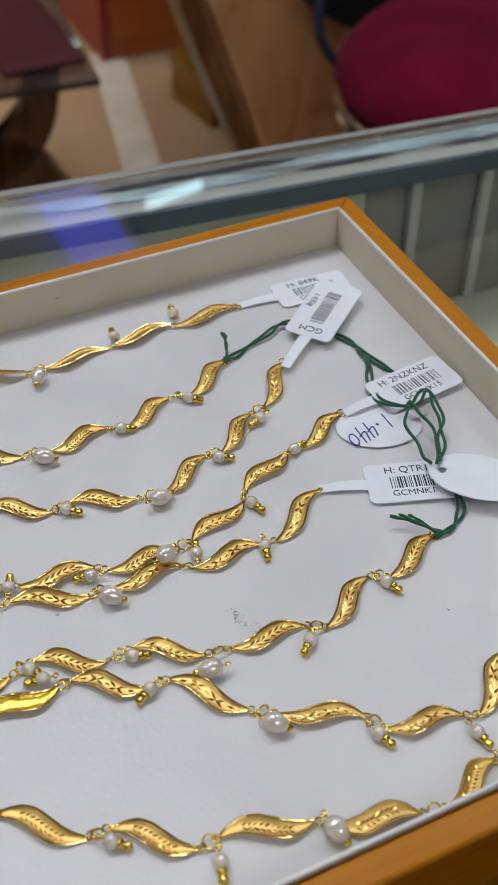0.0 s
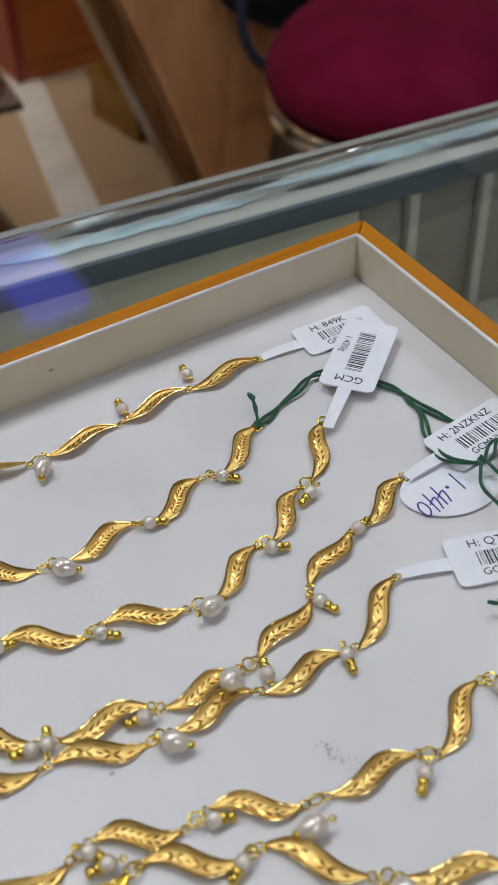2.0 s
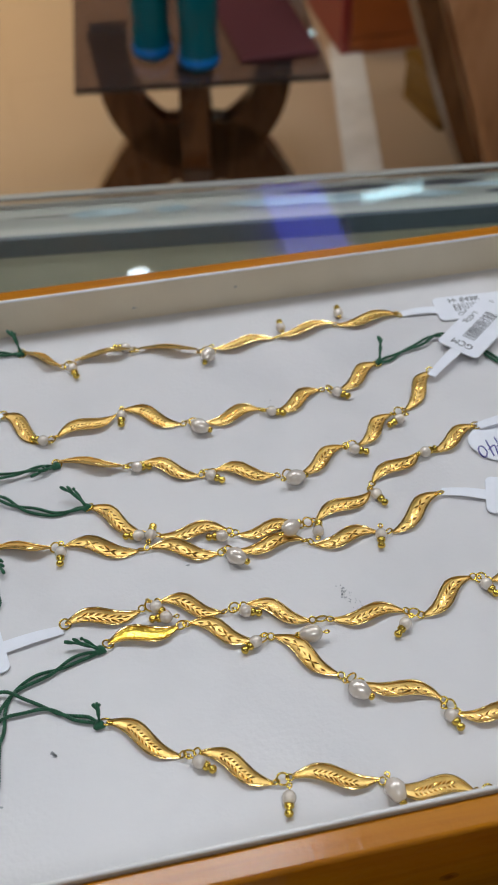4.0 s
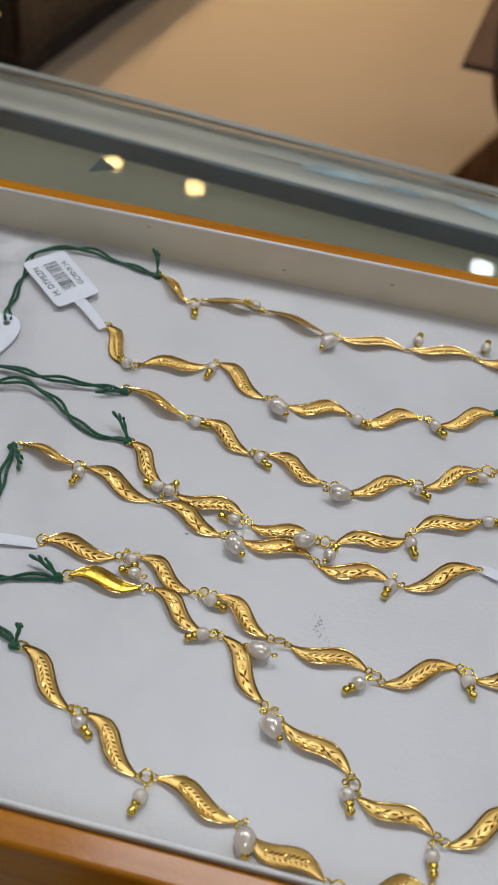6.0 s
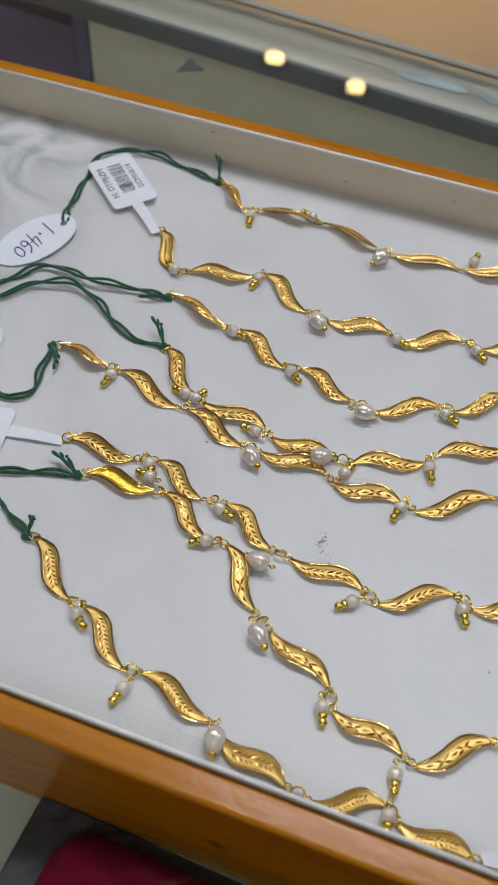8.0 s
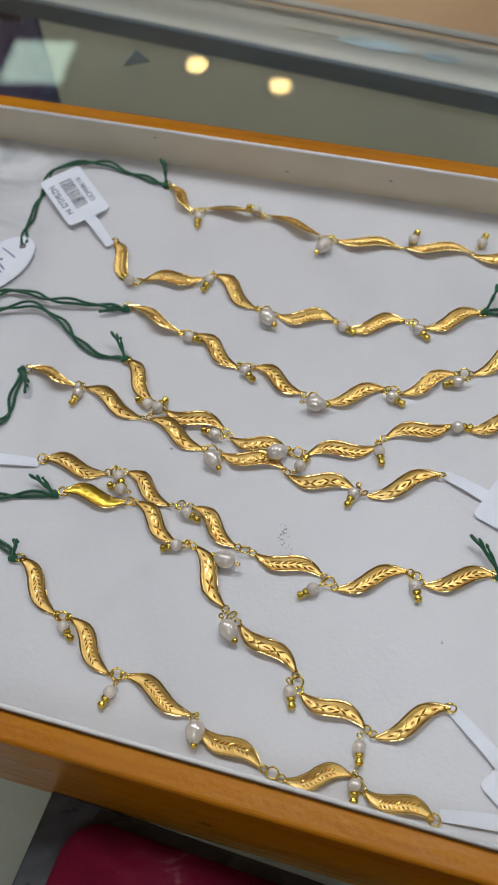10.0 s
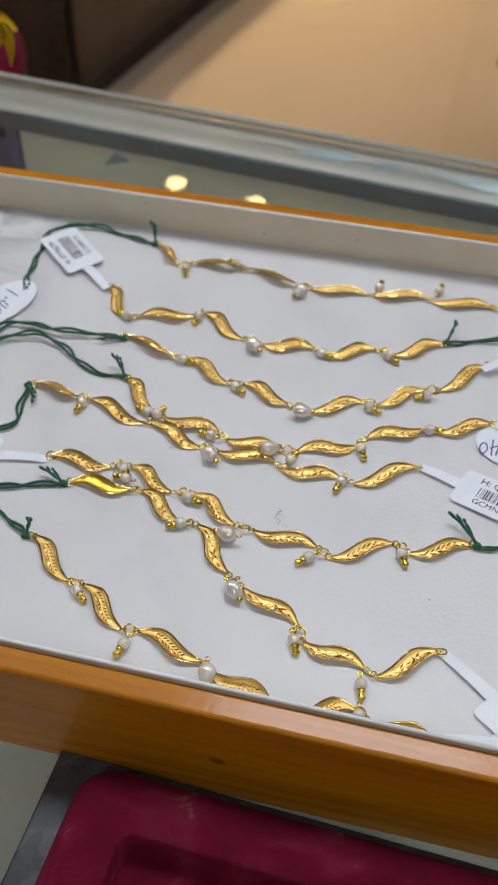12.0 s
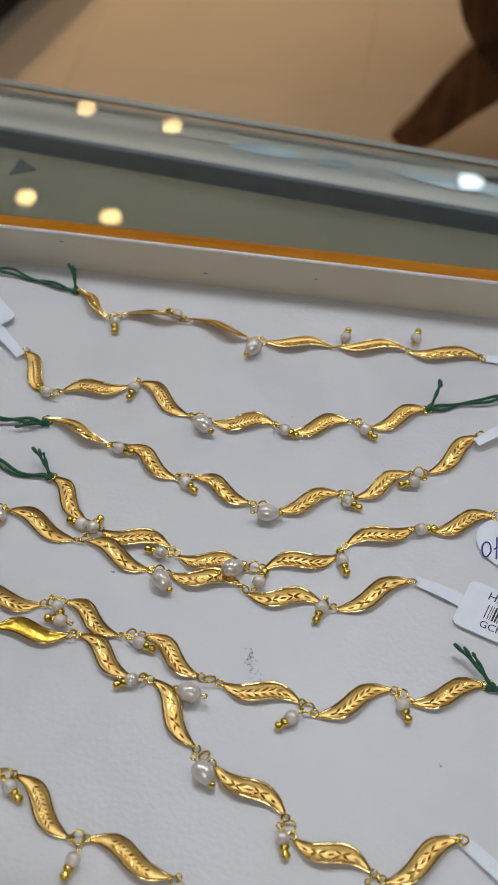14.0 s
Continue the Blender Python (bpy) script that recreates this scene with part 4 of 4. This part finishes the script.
# ---- threads ----
def thread(points, label="twisted dark green cotton thread tied to a bracelet", two=True, knot=True, tail=None, lift=0.0, seed=0):
    """Points in millimetres on the tray floor; a third number lifts one."""
    r = random.Random(seed)
    pts = [(p[0] / 1000, p[1] / 1000, 1.0 + 0.0009 + (p[2] / 1000 if len(p) > 2 else 0)) for p in points]
    base = thing("green_thread", label, "thread", pose(*pts[0]), "green threads")
    o = Vector(pts[0])
    line = smooth_line(pts, 10)
    fine = [line[0]]
    for a, b in zip(line, line[1:]):
        n = max(1, round((b - a).length / 0.00028))
        fine += [a + (b - a) * (q + 1) / n for q in range(n)]
    for k in range(2 if two else 1):
        bm = bmesh.new()
        for ply in range(2):
            off, run = [], 0.0
            for i, q in enumerate(fine):
                back, ahead = fine[max(i - 1, 0)], fine[min(i + 1, len(fine) - 1)]
                d = (ahead - back).normalized()
                run += (q - back).length
                side = Vector((-d.y, d.x, 0)).normalized()
                wave = 0.0010 * math.sin(run * 190 + seed + math.pi * k) * min(1, run / 0.004) + 0.0004 * math.sin(run * 420 + 2 * seed + k)
                turn = 2 * math.pi * run / 0.0017 + math.pi * ply
                off.append(q + side * (wave + 0.00027 * math.cos(turn)) + Vector((0, 0, 0.00027 * math.sin(turn) + 0.00015 * (1 - 2 * k))) - o)
            tube(off, 0.00038, 5, bm=bm)
        part("strand", bm, THREAD, base, smooth=True)
    if knot:
        bm = ball(0.0016, (1.1, 1, 0.8), 12, 8)
        for vert in bm.verts:
            vert.co *= 1 + 0.18 * math.sin(2100 * vert.co.x + 1700 * vert.co.y)
        part("knot", bm, THREAD, base, smooth=True)
    if tail:
        for k in range(3):
            ends = [(0, 0, 0.0003)] + [((p[0] / 1000 - o.x) * q + 0.0013 * (k - 1) * q + 0.0007 * math.sin(5 * q + k), (p[1] / 1000 - o.y) * q + 0.0008 * math.cos(4 * q + 2 * k), 0.0012 + 0.0004 * k + (p[2] / 1000 if len(p) > 2 else 0) * q) for p, q in ((tail, 0.5), (tail, 1.0 - 0.15 * k))]
            part("tail", tube(smooth_line(ends, 6), [0.00050 + 0.00016 * math.sin(i * 1.3 + k) for i in range(13)], 6), THREAD, base, smooth=True)
    return base


thread([(-71.3, -49.5), (-59.4, -45.4), (-44.0, -40.2, 1), (-34.0, -45.8, 1), (-28.3, -52.9), (-25.0, -63.6), (-22.7, -74.7), (-19.4, -81.2)], tail=(-67.2, -39.6, 4), seed=1)
thread([(-25.0, -63.7), (-27.2, -75.6), (-32.8, -86.5, 0.2), (-32.4, -97.4, 3), (-26.6, -102.4, 4.5), (-18.2, -99.0, 5), (-21.9, -113.3, 5), (-32.9, -130.4, 5.5)], knot=False, seed=2)
thread([(-27.0, -100.9, 4.4), (-32.8, -111.3, 4.5), (-36.6, -124.4, 4.2), (-36.4, -129.9, 5)], two=False, knot=False, seed=3)
thread([(-27.0, -100.9, 5.0), (-25.6, -106.9, 5.2), (-28.6, -119.3, 5), (-34.4, -131.4, 5.5)], two=False, knot=False, seed=4)
thread([(-46.9, -152.9), (-40.5, -152.1), (-35.2, -147.1), (-33.2, -139.8, 3)], tail=(-56.6, -142.0, 2), seed=5)
thread([(-207.3, -12.6), (-226.2, -8.8), (-239.5, -7.0, 1), (-255.2, -14.1, 1), (-256.0, -25.8), (-254.3, -46.9), (-251.6, -56.9, 1.5)], tail=(-209.3, -5.4, 6), seed=6)
thread([(-200.0, -78.4), (-212.2, -79.6, 1), (-229.3, -81.7, 2), (-246.0, -80.2, 1), (-255.2, -89.0), (-265.7, -104.2), (-276.6, -113.5)], tail=(-207.2, -82.2), seed=7)
thread([(-191.6, -100.8), (-206.3, -100.0), (-223.5, -89.0, 1), (-236.2, -86.1, 2), (-248.7, -92.7, 1), (-259.5, -106.1), (-268.6, -116.7)], tail=(-197.6, -92.4, 3), seed=8)
thread([(-227.0, -114.1), (-225.7, -124.3), (-224.2, -135.2), (-230.0, -140.2), (-237.0, -136.8), (-241.4, -128.6), (-247.5, -120.7, 1)], tail=(-219.2, -123.9), seed=9)
thread([(-194.7, -160.3), (-206.1, -163.4), (-215.0, -166.6), (-223.0, -170.9), (-226.7, -183.3), (-229.8, -202.4), (-235.1, -212.1), (-247.3, -216.4), (-260.7, -217.0)], tail=(-203.2, -155.8, 1), seed=10)
thread([(-198.4, -186.0), (-212.9, -176.2), (-223.0, -170.6, 1), (-230.1, -171.8), (-239.7, -173.6), (-254.6, -173.7)], two=False, tail=(-197.4, -180.8, 3), seed=11)
thread([(-198.7, -186.2), (-212.3, -177.2), (-221.7, -178.4), (-228.7, -179.7), (-239.7, -176.0), (-255.5, -178.7)], two=False, knot=False, seed=12)

# ---- marks on the tray floor ----
def smudge(name, x, y, label, blobs, spread, size, seed):
    r = random.Random(seed)
    bm = bmesh.new()
    for _ in range(blobs):
        cx, cy, s = r.gauss(0, spread[0]), r.gauss(0, spread[1]), size * r.uniform(0.4, 1.2)
        ring = [bm.verts.new((cx + s * math.cos(i * 1.05) * r.uniform(0.5, 1.2), cy + s * math.sin(i * 1.05) * r.uniform(0.5, 1.2), 0)) for i in range(6)]
        bm.faces.new(ring)
    ob = part(name, bm, SOIL, m=pose(x / 1000, y / 1000, 1.0 + 0.0002, 0, 0, r.uniform(0, 90)))
    return tagged(ob, label, "smudge")


SOIL = material("grey_dust", (0.36, 0.36, 0.37), 0.9)
smudge("smudge", -115.5, -156.5, "grey scuff mark on the tray floor", 46, (0.0011, 0.0027), 0.00033, 3)
smudge("dust_speck", -163, -133, "dark dust speck on the tray floor", 2, (0.0003, 0.0003), 0.0005, 4)
smudge("dust_speck", -60, -178, "dark dust speck on the tray floor", 2, (0.0006, 0.0003), 0.0004, 5)
smudge("dust_speck", -228, -205, "dark dust speck on the tray floor", 2, (0.0003, 0.0003), 0.0005, 6)
smudge("dust_speck", -212, -192, "grey dust speck on the tray floor", 4, (0.0008, 0.0005), 0.0007, 7)
smudge("dust_speck", -118, -62, "faint row of specks on the tray floor", 5, (0.003, 0.0008), 0.0003, 8)

for x, z in ((-0.215, 0.0135), (-0.118, 0.0095), (-0.16, 0.006)):
    ob = part("lining_mark", prism([(0.0006 * math.cos(a) * (1.8 if a < 2 else 1), 0.0003 * math.sin(a)) for a in (0, 1, 2, 3, 4, 5)], 0, 0.0002), SOIL, m=pose(x, -0.0001, 1.0 + z, 90, 0, 0))
    tagged(ob, "small dark mark on the tray's cream lining", "mark")

# ---- the velvet tray beside it ----
velvet = thing("velvet_tray", "maroon velvet jewellery tray on a dark grey base", "tray", pose(-0.1535, -0.2525, TOP + 0.0004, 0, 0, -2.2))
part("base_board", box(-0.0125, 0.25, -0.19, 0.0060, 0, 0.0035, 0.001), PLASTIC, velvet, "dark grey plastic base")


def velvet_ring():
    bm = bmesh.new()

    def loop(x0, x1, y0, y1, r, z, n=6):
        pts = []
        for cx, cy, a0 in ((x1 - r, y1 - r, 0), (x0 + r, y1 - r, 90), (x0 + r, y0 + r, 180), (x1 - r, y0 + r, 270)):
            pts += [bm.verts.new((cx + r * math.cos(math.radians(a0 + 90 * i / n)), cy + r * math.sin(math.radians(a0 + 90 * i / n)), z)) for i in range(n + 1)]
        return pts

    rings = [loop(0, 0.24, -0.18, 0, 0.012, 0.0037), loop(0, 0.24, -0.18, 0, 0.012, 0.0115), loop(0.0012, 0.2388, -0.1788, -0.0012, 0.011, 0.0138), loop(0.004, 0.236, -0.176, -0.004, 0.009, 0.015),
             loop(0.0185, 0.2215, -0.1615, -0.0185, 0.005, 0.0148), loop(0.0195, 0.2205, -0.1605, -0.0195, 0.004, 0.0138), loop(0.0203, 0.2197, -0.1597, -0.0203, 0.004, 0.0050), loop(0.0209, 0.2191, -0.1591, -0.0209, 0.004, 0.0046)]
    for a, b in zip(rings, rings[1:]):
        for i in range(len(a)):
            bm.faces.new((a[i], a[(i + 1) % len(a)], b[(i + 1) % len(b)], b[i]))
    bm.faces.new(rings[-1])
    bm.faces.new(list(reversed(rings[0])))
    bmesh.ops.recalc_face_normals(bm, faces=bm.faces[:])
    return bm


part("velvet_insert", velvet_ring(), VELVET, velvet, "maroon velvet insert with a sunken well", True)
cord = thing("yellow_cord", "loop of thin yellow cord lying in the velvet tray", "cord", pose(-0.104, -0.288, TOP + 0.0088))
for k, (rx_, ry_, ox_) in enumerate(((0.0105, 0.008, 0.003), (0.008, 0.006, -0.002))):
    line = [(ox_ + rx_ * math.cos(2 * math.pi * i / 26), ry_ * math.sin(2 * math.pi * i / 26 + 0.3 * k), 0.0012 * k + 0.0015 * math.sin(2 * math.pi * i / 13 + k) ** 2) for i in range(26)]
    part("loop", tube(line, 0.00075, 7, True), CORD, cord, smooth=True)

# ---- stools ----
def stool(x, y, turn=0):
    base = thing("round_stool", "round stool with maroon velvet seat and chrome ring", "stool", pose(x, y, 0, 0, 0, turn), "round stools")
    up = 0.035
    prof = [(0.172, 0.44), (0.190, 0.447), (0.199, 0.462), (0.198, 0.482), (0.188, 0.500), (0.172, 0.520), (0.150, 0.538), (0.10, 0.549), (0.03, 0.552), (0.008, 0.550)]
    part("seat", lathe([(r_ * 1.02, z_ + up) for r_, z_ in prof], 48), SEAT_VELVET, base, "maroon velvet cushion", True)
    part("button", lathe([(0.006, 0.549 + up), (0.008, 0.5515 + up), (0.003, 0.5535 + up)], 12), SEAT_VELVET, base)
    part("ring", lathe([(r_ * 1.02, z_ + up) for r_, z_ in ((0.180, 0.405), (0.194, 0.408), (0.201, 0.420), (0.197, 0.4375), (0.176, 0.4395), (0.174, 0.42))], 48), CHROME, base, "chrome seat ring", True)
    for k in range(4):
        a = math.radians(45 + 90 * k)
        part("leg", tube([(0.165 * math.cos(a), 0.165 * math.sin(a), 0.43 + up), (0.19 * math.cos(a), 0.19 * math.sin(a), 0.0)], 0.011, 10), CREAM, base, "slim pale metal leg", True)
    part("foot_ring", tube([(0.176 * math.cos(2 * math.pi * i / 32), 0.176 * math.sin(2 * math.pi * i / 32), 0.18) for i in range(32)], 0.008, 8, True), CHROME, base, "chrome foot ring", True)
    return base


stool(0.782, 0.955, 140)
stool(-0.972, 0.967, 20)

# ---- glass table with bottles ----
table = thing("coffee_table", "smoked glass coffee table on a carved brown wooden pedestal", "table", pose(0.122, 1.480, 0, 0, 0, -6.0))
part("glass_top", box(-0.202, 0.202, -0.22, 0.22, 0.455, 0.465, 0.002), TABLE_GLASS, table, "smoked glass top")
part("post", lathe([(0.040, 0.0), (0.042, 0.06), (0.034, 0.10), (0.036, 0.20), (0.031, 0.30), (0.027, 0.345), (0.033, 0.360), (0.035, 0.378), (0.028, 0.400), (0.016, 0.415), (0.014, 0.424), (0.004, 0.432)], 24), BROWN, table, "turned wooden post with a finial", True)


def scroll(points, widths, thick):
    """A board cut along a curve in the x-z plane."""
    line = smooth_line([(x, 0, z) for x, z in points], 8)
    n = len(line)
    bm = bmesh.new()
    rows = []
    for i, q in enumerate(line):
        d = (line[min(i + 1, n - 1)] - line[max(i - 1, 0)]).normalized()
        nrm = Vector((-d.z, 0, d.x))
        k = i / (n - 1) * (len(widths) - 1)
        j = min(int(k), len(widths) - 2)
        w = widths[j] + (widths[j + 1] - widths[j]) * (k - j)
        rows.append([bm.verts.new(q + nrm * w * sg + Vector((0, thick / 2 * sy, 0))) for sg, sy in ((-1, -1), (1, -1), (1, 1), (-1, 1))])
    for a, b in zip(rows, rows[1:]):
        for k in range(4):
            bm.faces.new((a[k], a[(k + 1) % 4], b[(k + 1) % 4], b[k]))
    bm.faces.new(list(reversed(rows[0])))
    bm.faces.new(rows[-1])
    bmesh.ops.recalc_face_normals(bm, faces=bm.faces[:])
    return bm


for k in range(4):
    m = pose(0, 0, 0, 0, 0, 90 * k - 5)
    part("bracket", scroll([(0.02, 0.238), (0.072, 0.256), (0.122, 0.315), (0.142, 0.39), (0.146, 0.453)], [0.040, 0.040, 0.033, 0.029, 0.034], 0.045), BROWN, table, "curved carved bracket", m=m)
    part("foot", scroll([(0.02, 0.235), (0.075, 0.222), (0.135, 0.150), (0.19, 0.070), (0.235, 0.024)], [0.060, 0.058, 0.046, 0.034, 0.024], 0.045), BROWN, table, "curved carved foot", m=m)


def bottle(x, y, label):
    b = thing("bottle", label, "bottle", pose(x, y, 0.4655), "bottles")
    part("body", lathe([(0.026, 0.0), (0.031, 0.004), (0.032, 0.03), (0.029, 0.06), (0.032, 0.09), (0.032, 0.14), (0.024, 0.165), (0.013, 0.185), (0.013, 0.195)], 28), TEAL, b, "teal translucent plastic", True)
    part("cap", lathe([(0.0145, 0.1955), (0.015, 0.205), (0.013, 0.215)], 20), BLUE_CAP, b, "blue screw cap", True)
    part("band", lathe([(0.0322, 0.008), (0.0326, 0.010), (0.0326, 0.02), (0.0322, 0.022)], 28), BLUE_CAP, b, "bright blue band", True)


bottle(0.036, 1.372, "teal plastic water bottle on the glass table")
bottle(0.103, 1.318, "teal plastic water bottle with a bright blue foot")
red_slab = part("table_slab", box(0.165, 0.298, 1.30, 1.64, 0.4655, 0.478, 0.005), RED_MATTE)
tagged(red_slab, "thin dark red slab on the glass table", "cloth")

# ---- wooden armchair beside the stool, with a bag ----
chair = thing("wooden_armchair", "varnished tan and brown carved wooden armchair", "armchair", pose(0.60, 1.36, 0))
part("side_panel", scroll([(-0.06, 0.84), (0.01, 0.64), (0.07, 0.46), (0.10, 0.30), (0.11, 0.16), (0.11, 0.0)], [0.14, 0.14, 0.135, 0.11, 0.065, 0.04], 0.05), TAN, chair, "wide tan wooden side")
part("edge_moulding", scroll([(-0.215, 0.80), (-0.15, 0.62), (-0.085, 0.44), (-0.03, 0.29), (0.022, 0.16), (0.052, 0.0)], [0.018, 0.018, 0.018, 0.016, 0.014, 0.012], 0.066), BROWN, chair, "dark carved edge", m=pose(0, -0.006, 0))
part("edge_bead", scroll([(-0.178, 0.80), (-0.112, 0.62), (-0.045, 0.44), (0.008, 0.29), (0.045, 0.16), (0.068, 0.0)], [0.008, 0.008, 0.008, 0.008, 0.006, 0.005], 0.074), TAN, chair, "raised bead", m=pose(0, -0.006, 0))
part("seat_board", box(0.02, 0.52, 0.03, 0.48, 0.36, 0.42, 0.01), BROWN, chair, "brown wooden seat")
part("rear_leg", box(0.44, 0.50, 0.40, 0.46, 0, 0.36, 0.006), BROWN, chair)
part("front_leg", box(0.44, 0.50, 0.04, 0.10, 0, 0.36, 0.006), BROWN, chair)
bag = thing("handbag", "black and navy fabric bag with a loop strap", "bag", pose(0.80, 1.29, 0.45))
bm = ball(0.125, (1.1, 0.6, 0.8), 24, 14)
for vert in bm.verts:
    vert.co += Vector((0, 0, 0.098)) + 0.012 * Vector(noise.noise_vector(vert.co * 18))
    vert.co.z = max(vert.co.z, 0.0)
part("pouch", bm, NAVY, bag, "dark fabric pouch", True)
part("strap", tube(smooth_line([(-0.05, -0.02, 0.13), (-0.115, -0.05, 0.10), (-0.125, -0.06, 0.03), (-0.09, -0.065, -0.03), (-0.03, -0.07, -0.045), (0.02, -0.06, 0.0)], 8), 0.009, 8), STRAP, bag, "blue-grey strap", True)

# ---- plinth and furniture behind ----
plinth = thing("orange_plinth", "orange laminate display plinth on the floor", "plinth", pose(0.655, 2.247, 0))
part("body", box(0, 0.42, 0, 0.4, 0.04, 0.75, 0.006), ORANGE, plinth)
part("kick_board", box(0.0, 0.42, 0.002, 0.39, 0, 0.0395), ORANGE, plinth)
part("edge_board", box(-0.026, -0.0005, 0.0, 0.4, 0.0, 0.752, 0.004), RED_LAMINATE, plinth, "glossy red edge board")
rest = thing("wooden_footrest", "small honey-coloured wooden footrest on the floor", "footrest", pose(0.78, 1.92, 0, 0, 0, 8))
part("top", box(-0.055, 0.055, -0.10, 0.10, 0.09, 0.115, 0.005), HONEY, rest)
for sx in (-1, 1):
    part("side", box(sx * 0.045 - 0.008, sx * 0.045 + 0.008, -0.09, 0.09, 0, 0.0895, 0.003), HONEY, rest)
cabinet = thing("dark_cabinet", "low dark-stained wooden cabinet on the tiled floor", "cabinet", pose(-1.01, 1.75, 0, 0, 0, -13))
part("carcass", box(-0.62, 0, 0, 0.9, 0.06, 0.62, 0.006), DARK, cabinet)
part("foot_board", box(-0.60, -0.015, 0.015, 0.88, 0, 0.0595), DARK, cabinet)
part("top", box(-0.63, 0.012, -0.012, 0.91, 0.6205, 0.645, 0.004), DARK, cabinet)
for k in range(2):
    door = part("door", box(-0.605 + 0.30 * k, -0.315 + 0.30 * k, -0.014, -0.0005, 0.075, 0.605, 0.003), DARK, cabinet, "dark panel door")
    part("handle", tube([(-0.34 + 0.07 * k, -0.03, 0.30), (-0.34 + 0.07 * k, -0.03, 0.40)], 0.005, 8), CHROME, door, "chrome handle")

# ---- flowers ----
vase = thing("flower_vase", "white vase of yellow flowers on the counter", "vase", pose(-0.50, 0.02, TOP + 0.0004))
part("pot", lathe([(0.028, 0.0), (0.036, 0.01), (0.042, 0.05), (0.036, 0.085), (0.026, 0.10), (0.03, 0.108), (0.026, 0.106), (0.02, 0.08)], 28), CERAMIC, vase, "white ceramic pot", True)


def petal(length, wide, curl):
    bm = bmesh.new()
    n = 7
    rows = []
    for i in range(n + 1):
        s = i / n
        w = wide * math.sin(math.pi * (0.12 + 0.86 * s)) ** 0.8
        z = length * (0.35 * s - curl * s * s)
        rows.append([bm.verts.new((length * s, w * t, z - 0.25 * w * (1 - t * t) + 0.0006)) for t in (-1, -0.5, 0, 0.5, 1)])
    for a, b in zip(rows, rows[1:]):
        for j in range(4):
            bm.faces.new((a[j], b[j], b[j + 1], a[j + 1]))
    bmesh.ops.solidify(bm, geom=bm.faces[:], thickness=0.0004)
    return bm


PETALS = [finish("petal", petal(0.017, 0.0062, c), PETAL, True) for c in (0.3, 0.7, 1.1)]
LEAVES = [finish("leaf", petal(0.045, 0.007, c), LEAF, True) for c in (0.3, 0.8)]


def flower(x, y, z, seed, tip=0):
    r = random.Random(seed)
    o = Vector((x, y, z)) - Vector((-0.50, 0.02, TOP + 0.0004))
    part("stem", tube(smooth_line([(0, 0, 0.095), (o.x * 0.4, o.y * 0.4, max(o.z * 0.8, 0.13) + 0.03), (o.x, o.y, o.z)], 8), 0.0012, 6), LEAF, vase, "green stem", True)
    head = part("blossom", ball(0.0032, (1, 1, 1), 10, 8), PETAL, vase, "yellow flower head", True, pose(o.x, o.y, o.z, 25, tip, r.uniform(0, 90)))
    for k in range(6):
        part("petal", PETALS[k % 3], PETAL, head, m=pose(0, 0, 0, r.uniform(-15, 15), r.uniform(-15, 30), 60 * k + r.uniform(-12, 12)))


flower(-0.316, 0.047, 1.053, 1, 30)
flower(-0.332, 0.052, 1.056, 2, -10)
flower(-0.352, 0.040, 1.066, 3, 10)
flower(-0.304, 0.055, 1.063, 5, 20)
flower(-0.40, 0.05, 1.09, 4)
for lx, ly, lz, a, b in ((-0.372, 0.04, 1.058, 20, 10), (-0.335, 0.06, 1.075, -30, -20), (-0.322, 0.055, 1.074, -4, -4), (-0.41, 0.03, 1.06, 60, 0), (-0.45, 0.05, 1.08, 200, 20)):
    part("leaf", LEAVES[0], LEAF, vase, "narrow green leaf", m=pose(lx + 0.50, ly - 0.02, lz - TOP, 0, b, a))

# ---- floor tiles ----
TILE_MESH = finish("tile", box(-0.2995, 0.2995, -0.2995, 0.2995, -0.004, 0.0, 0.0003, 1), TILE)
nx, ny = int((X1 - X0) / 0.6), int((Y1 - Y0) / 0.6)
for i in range(nx):
    for j in range(ny):
        part("tile", TILE_MESH, TILE, floor, m=pose(X0 + 0.3 + 0.6 * i, Y0 + 0.3 + 0.6 * j, 0, 0, 0, 90 * ((i * 3 + j) % 4)))
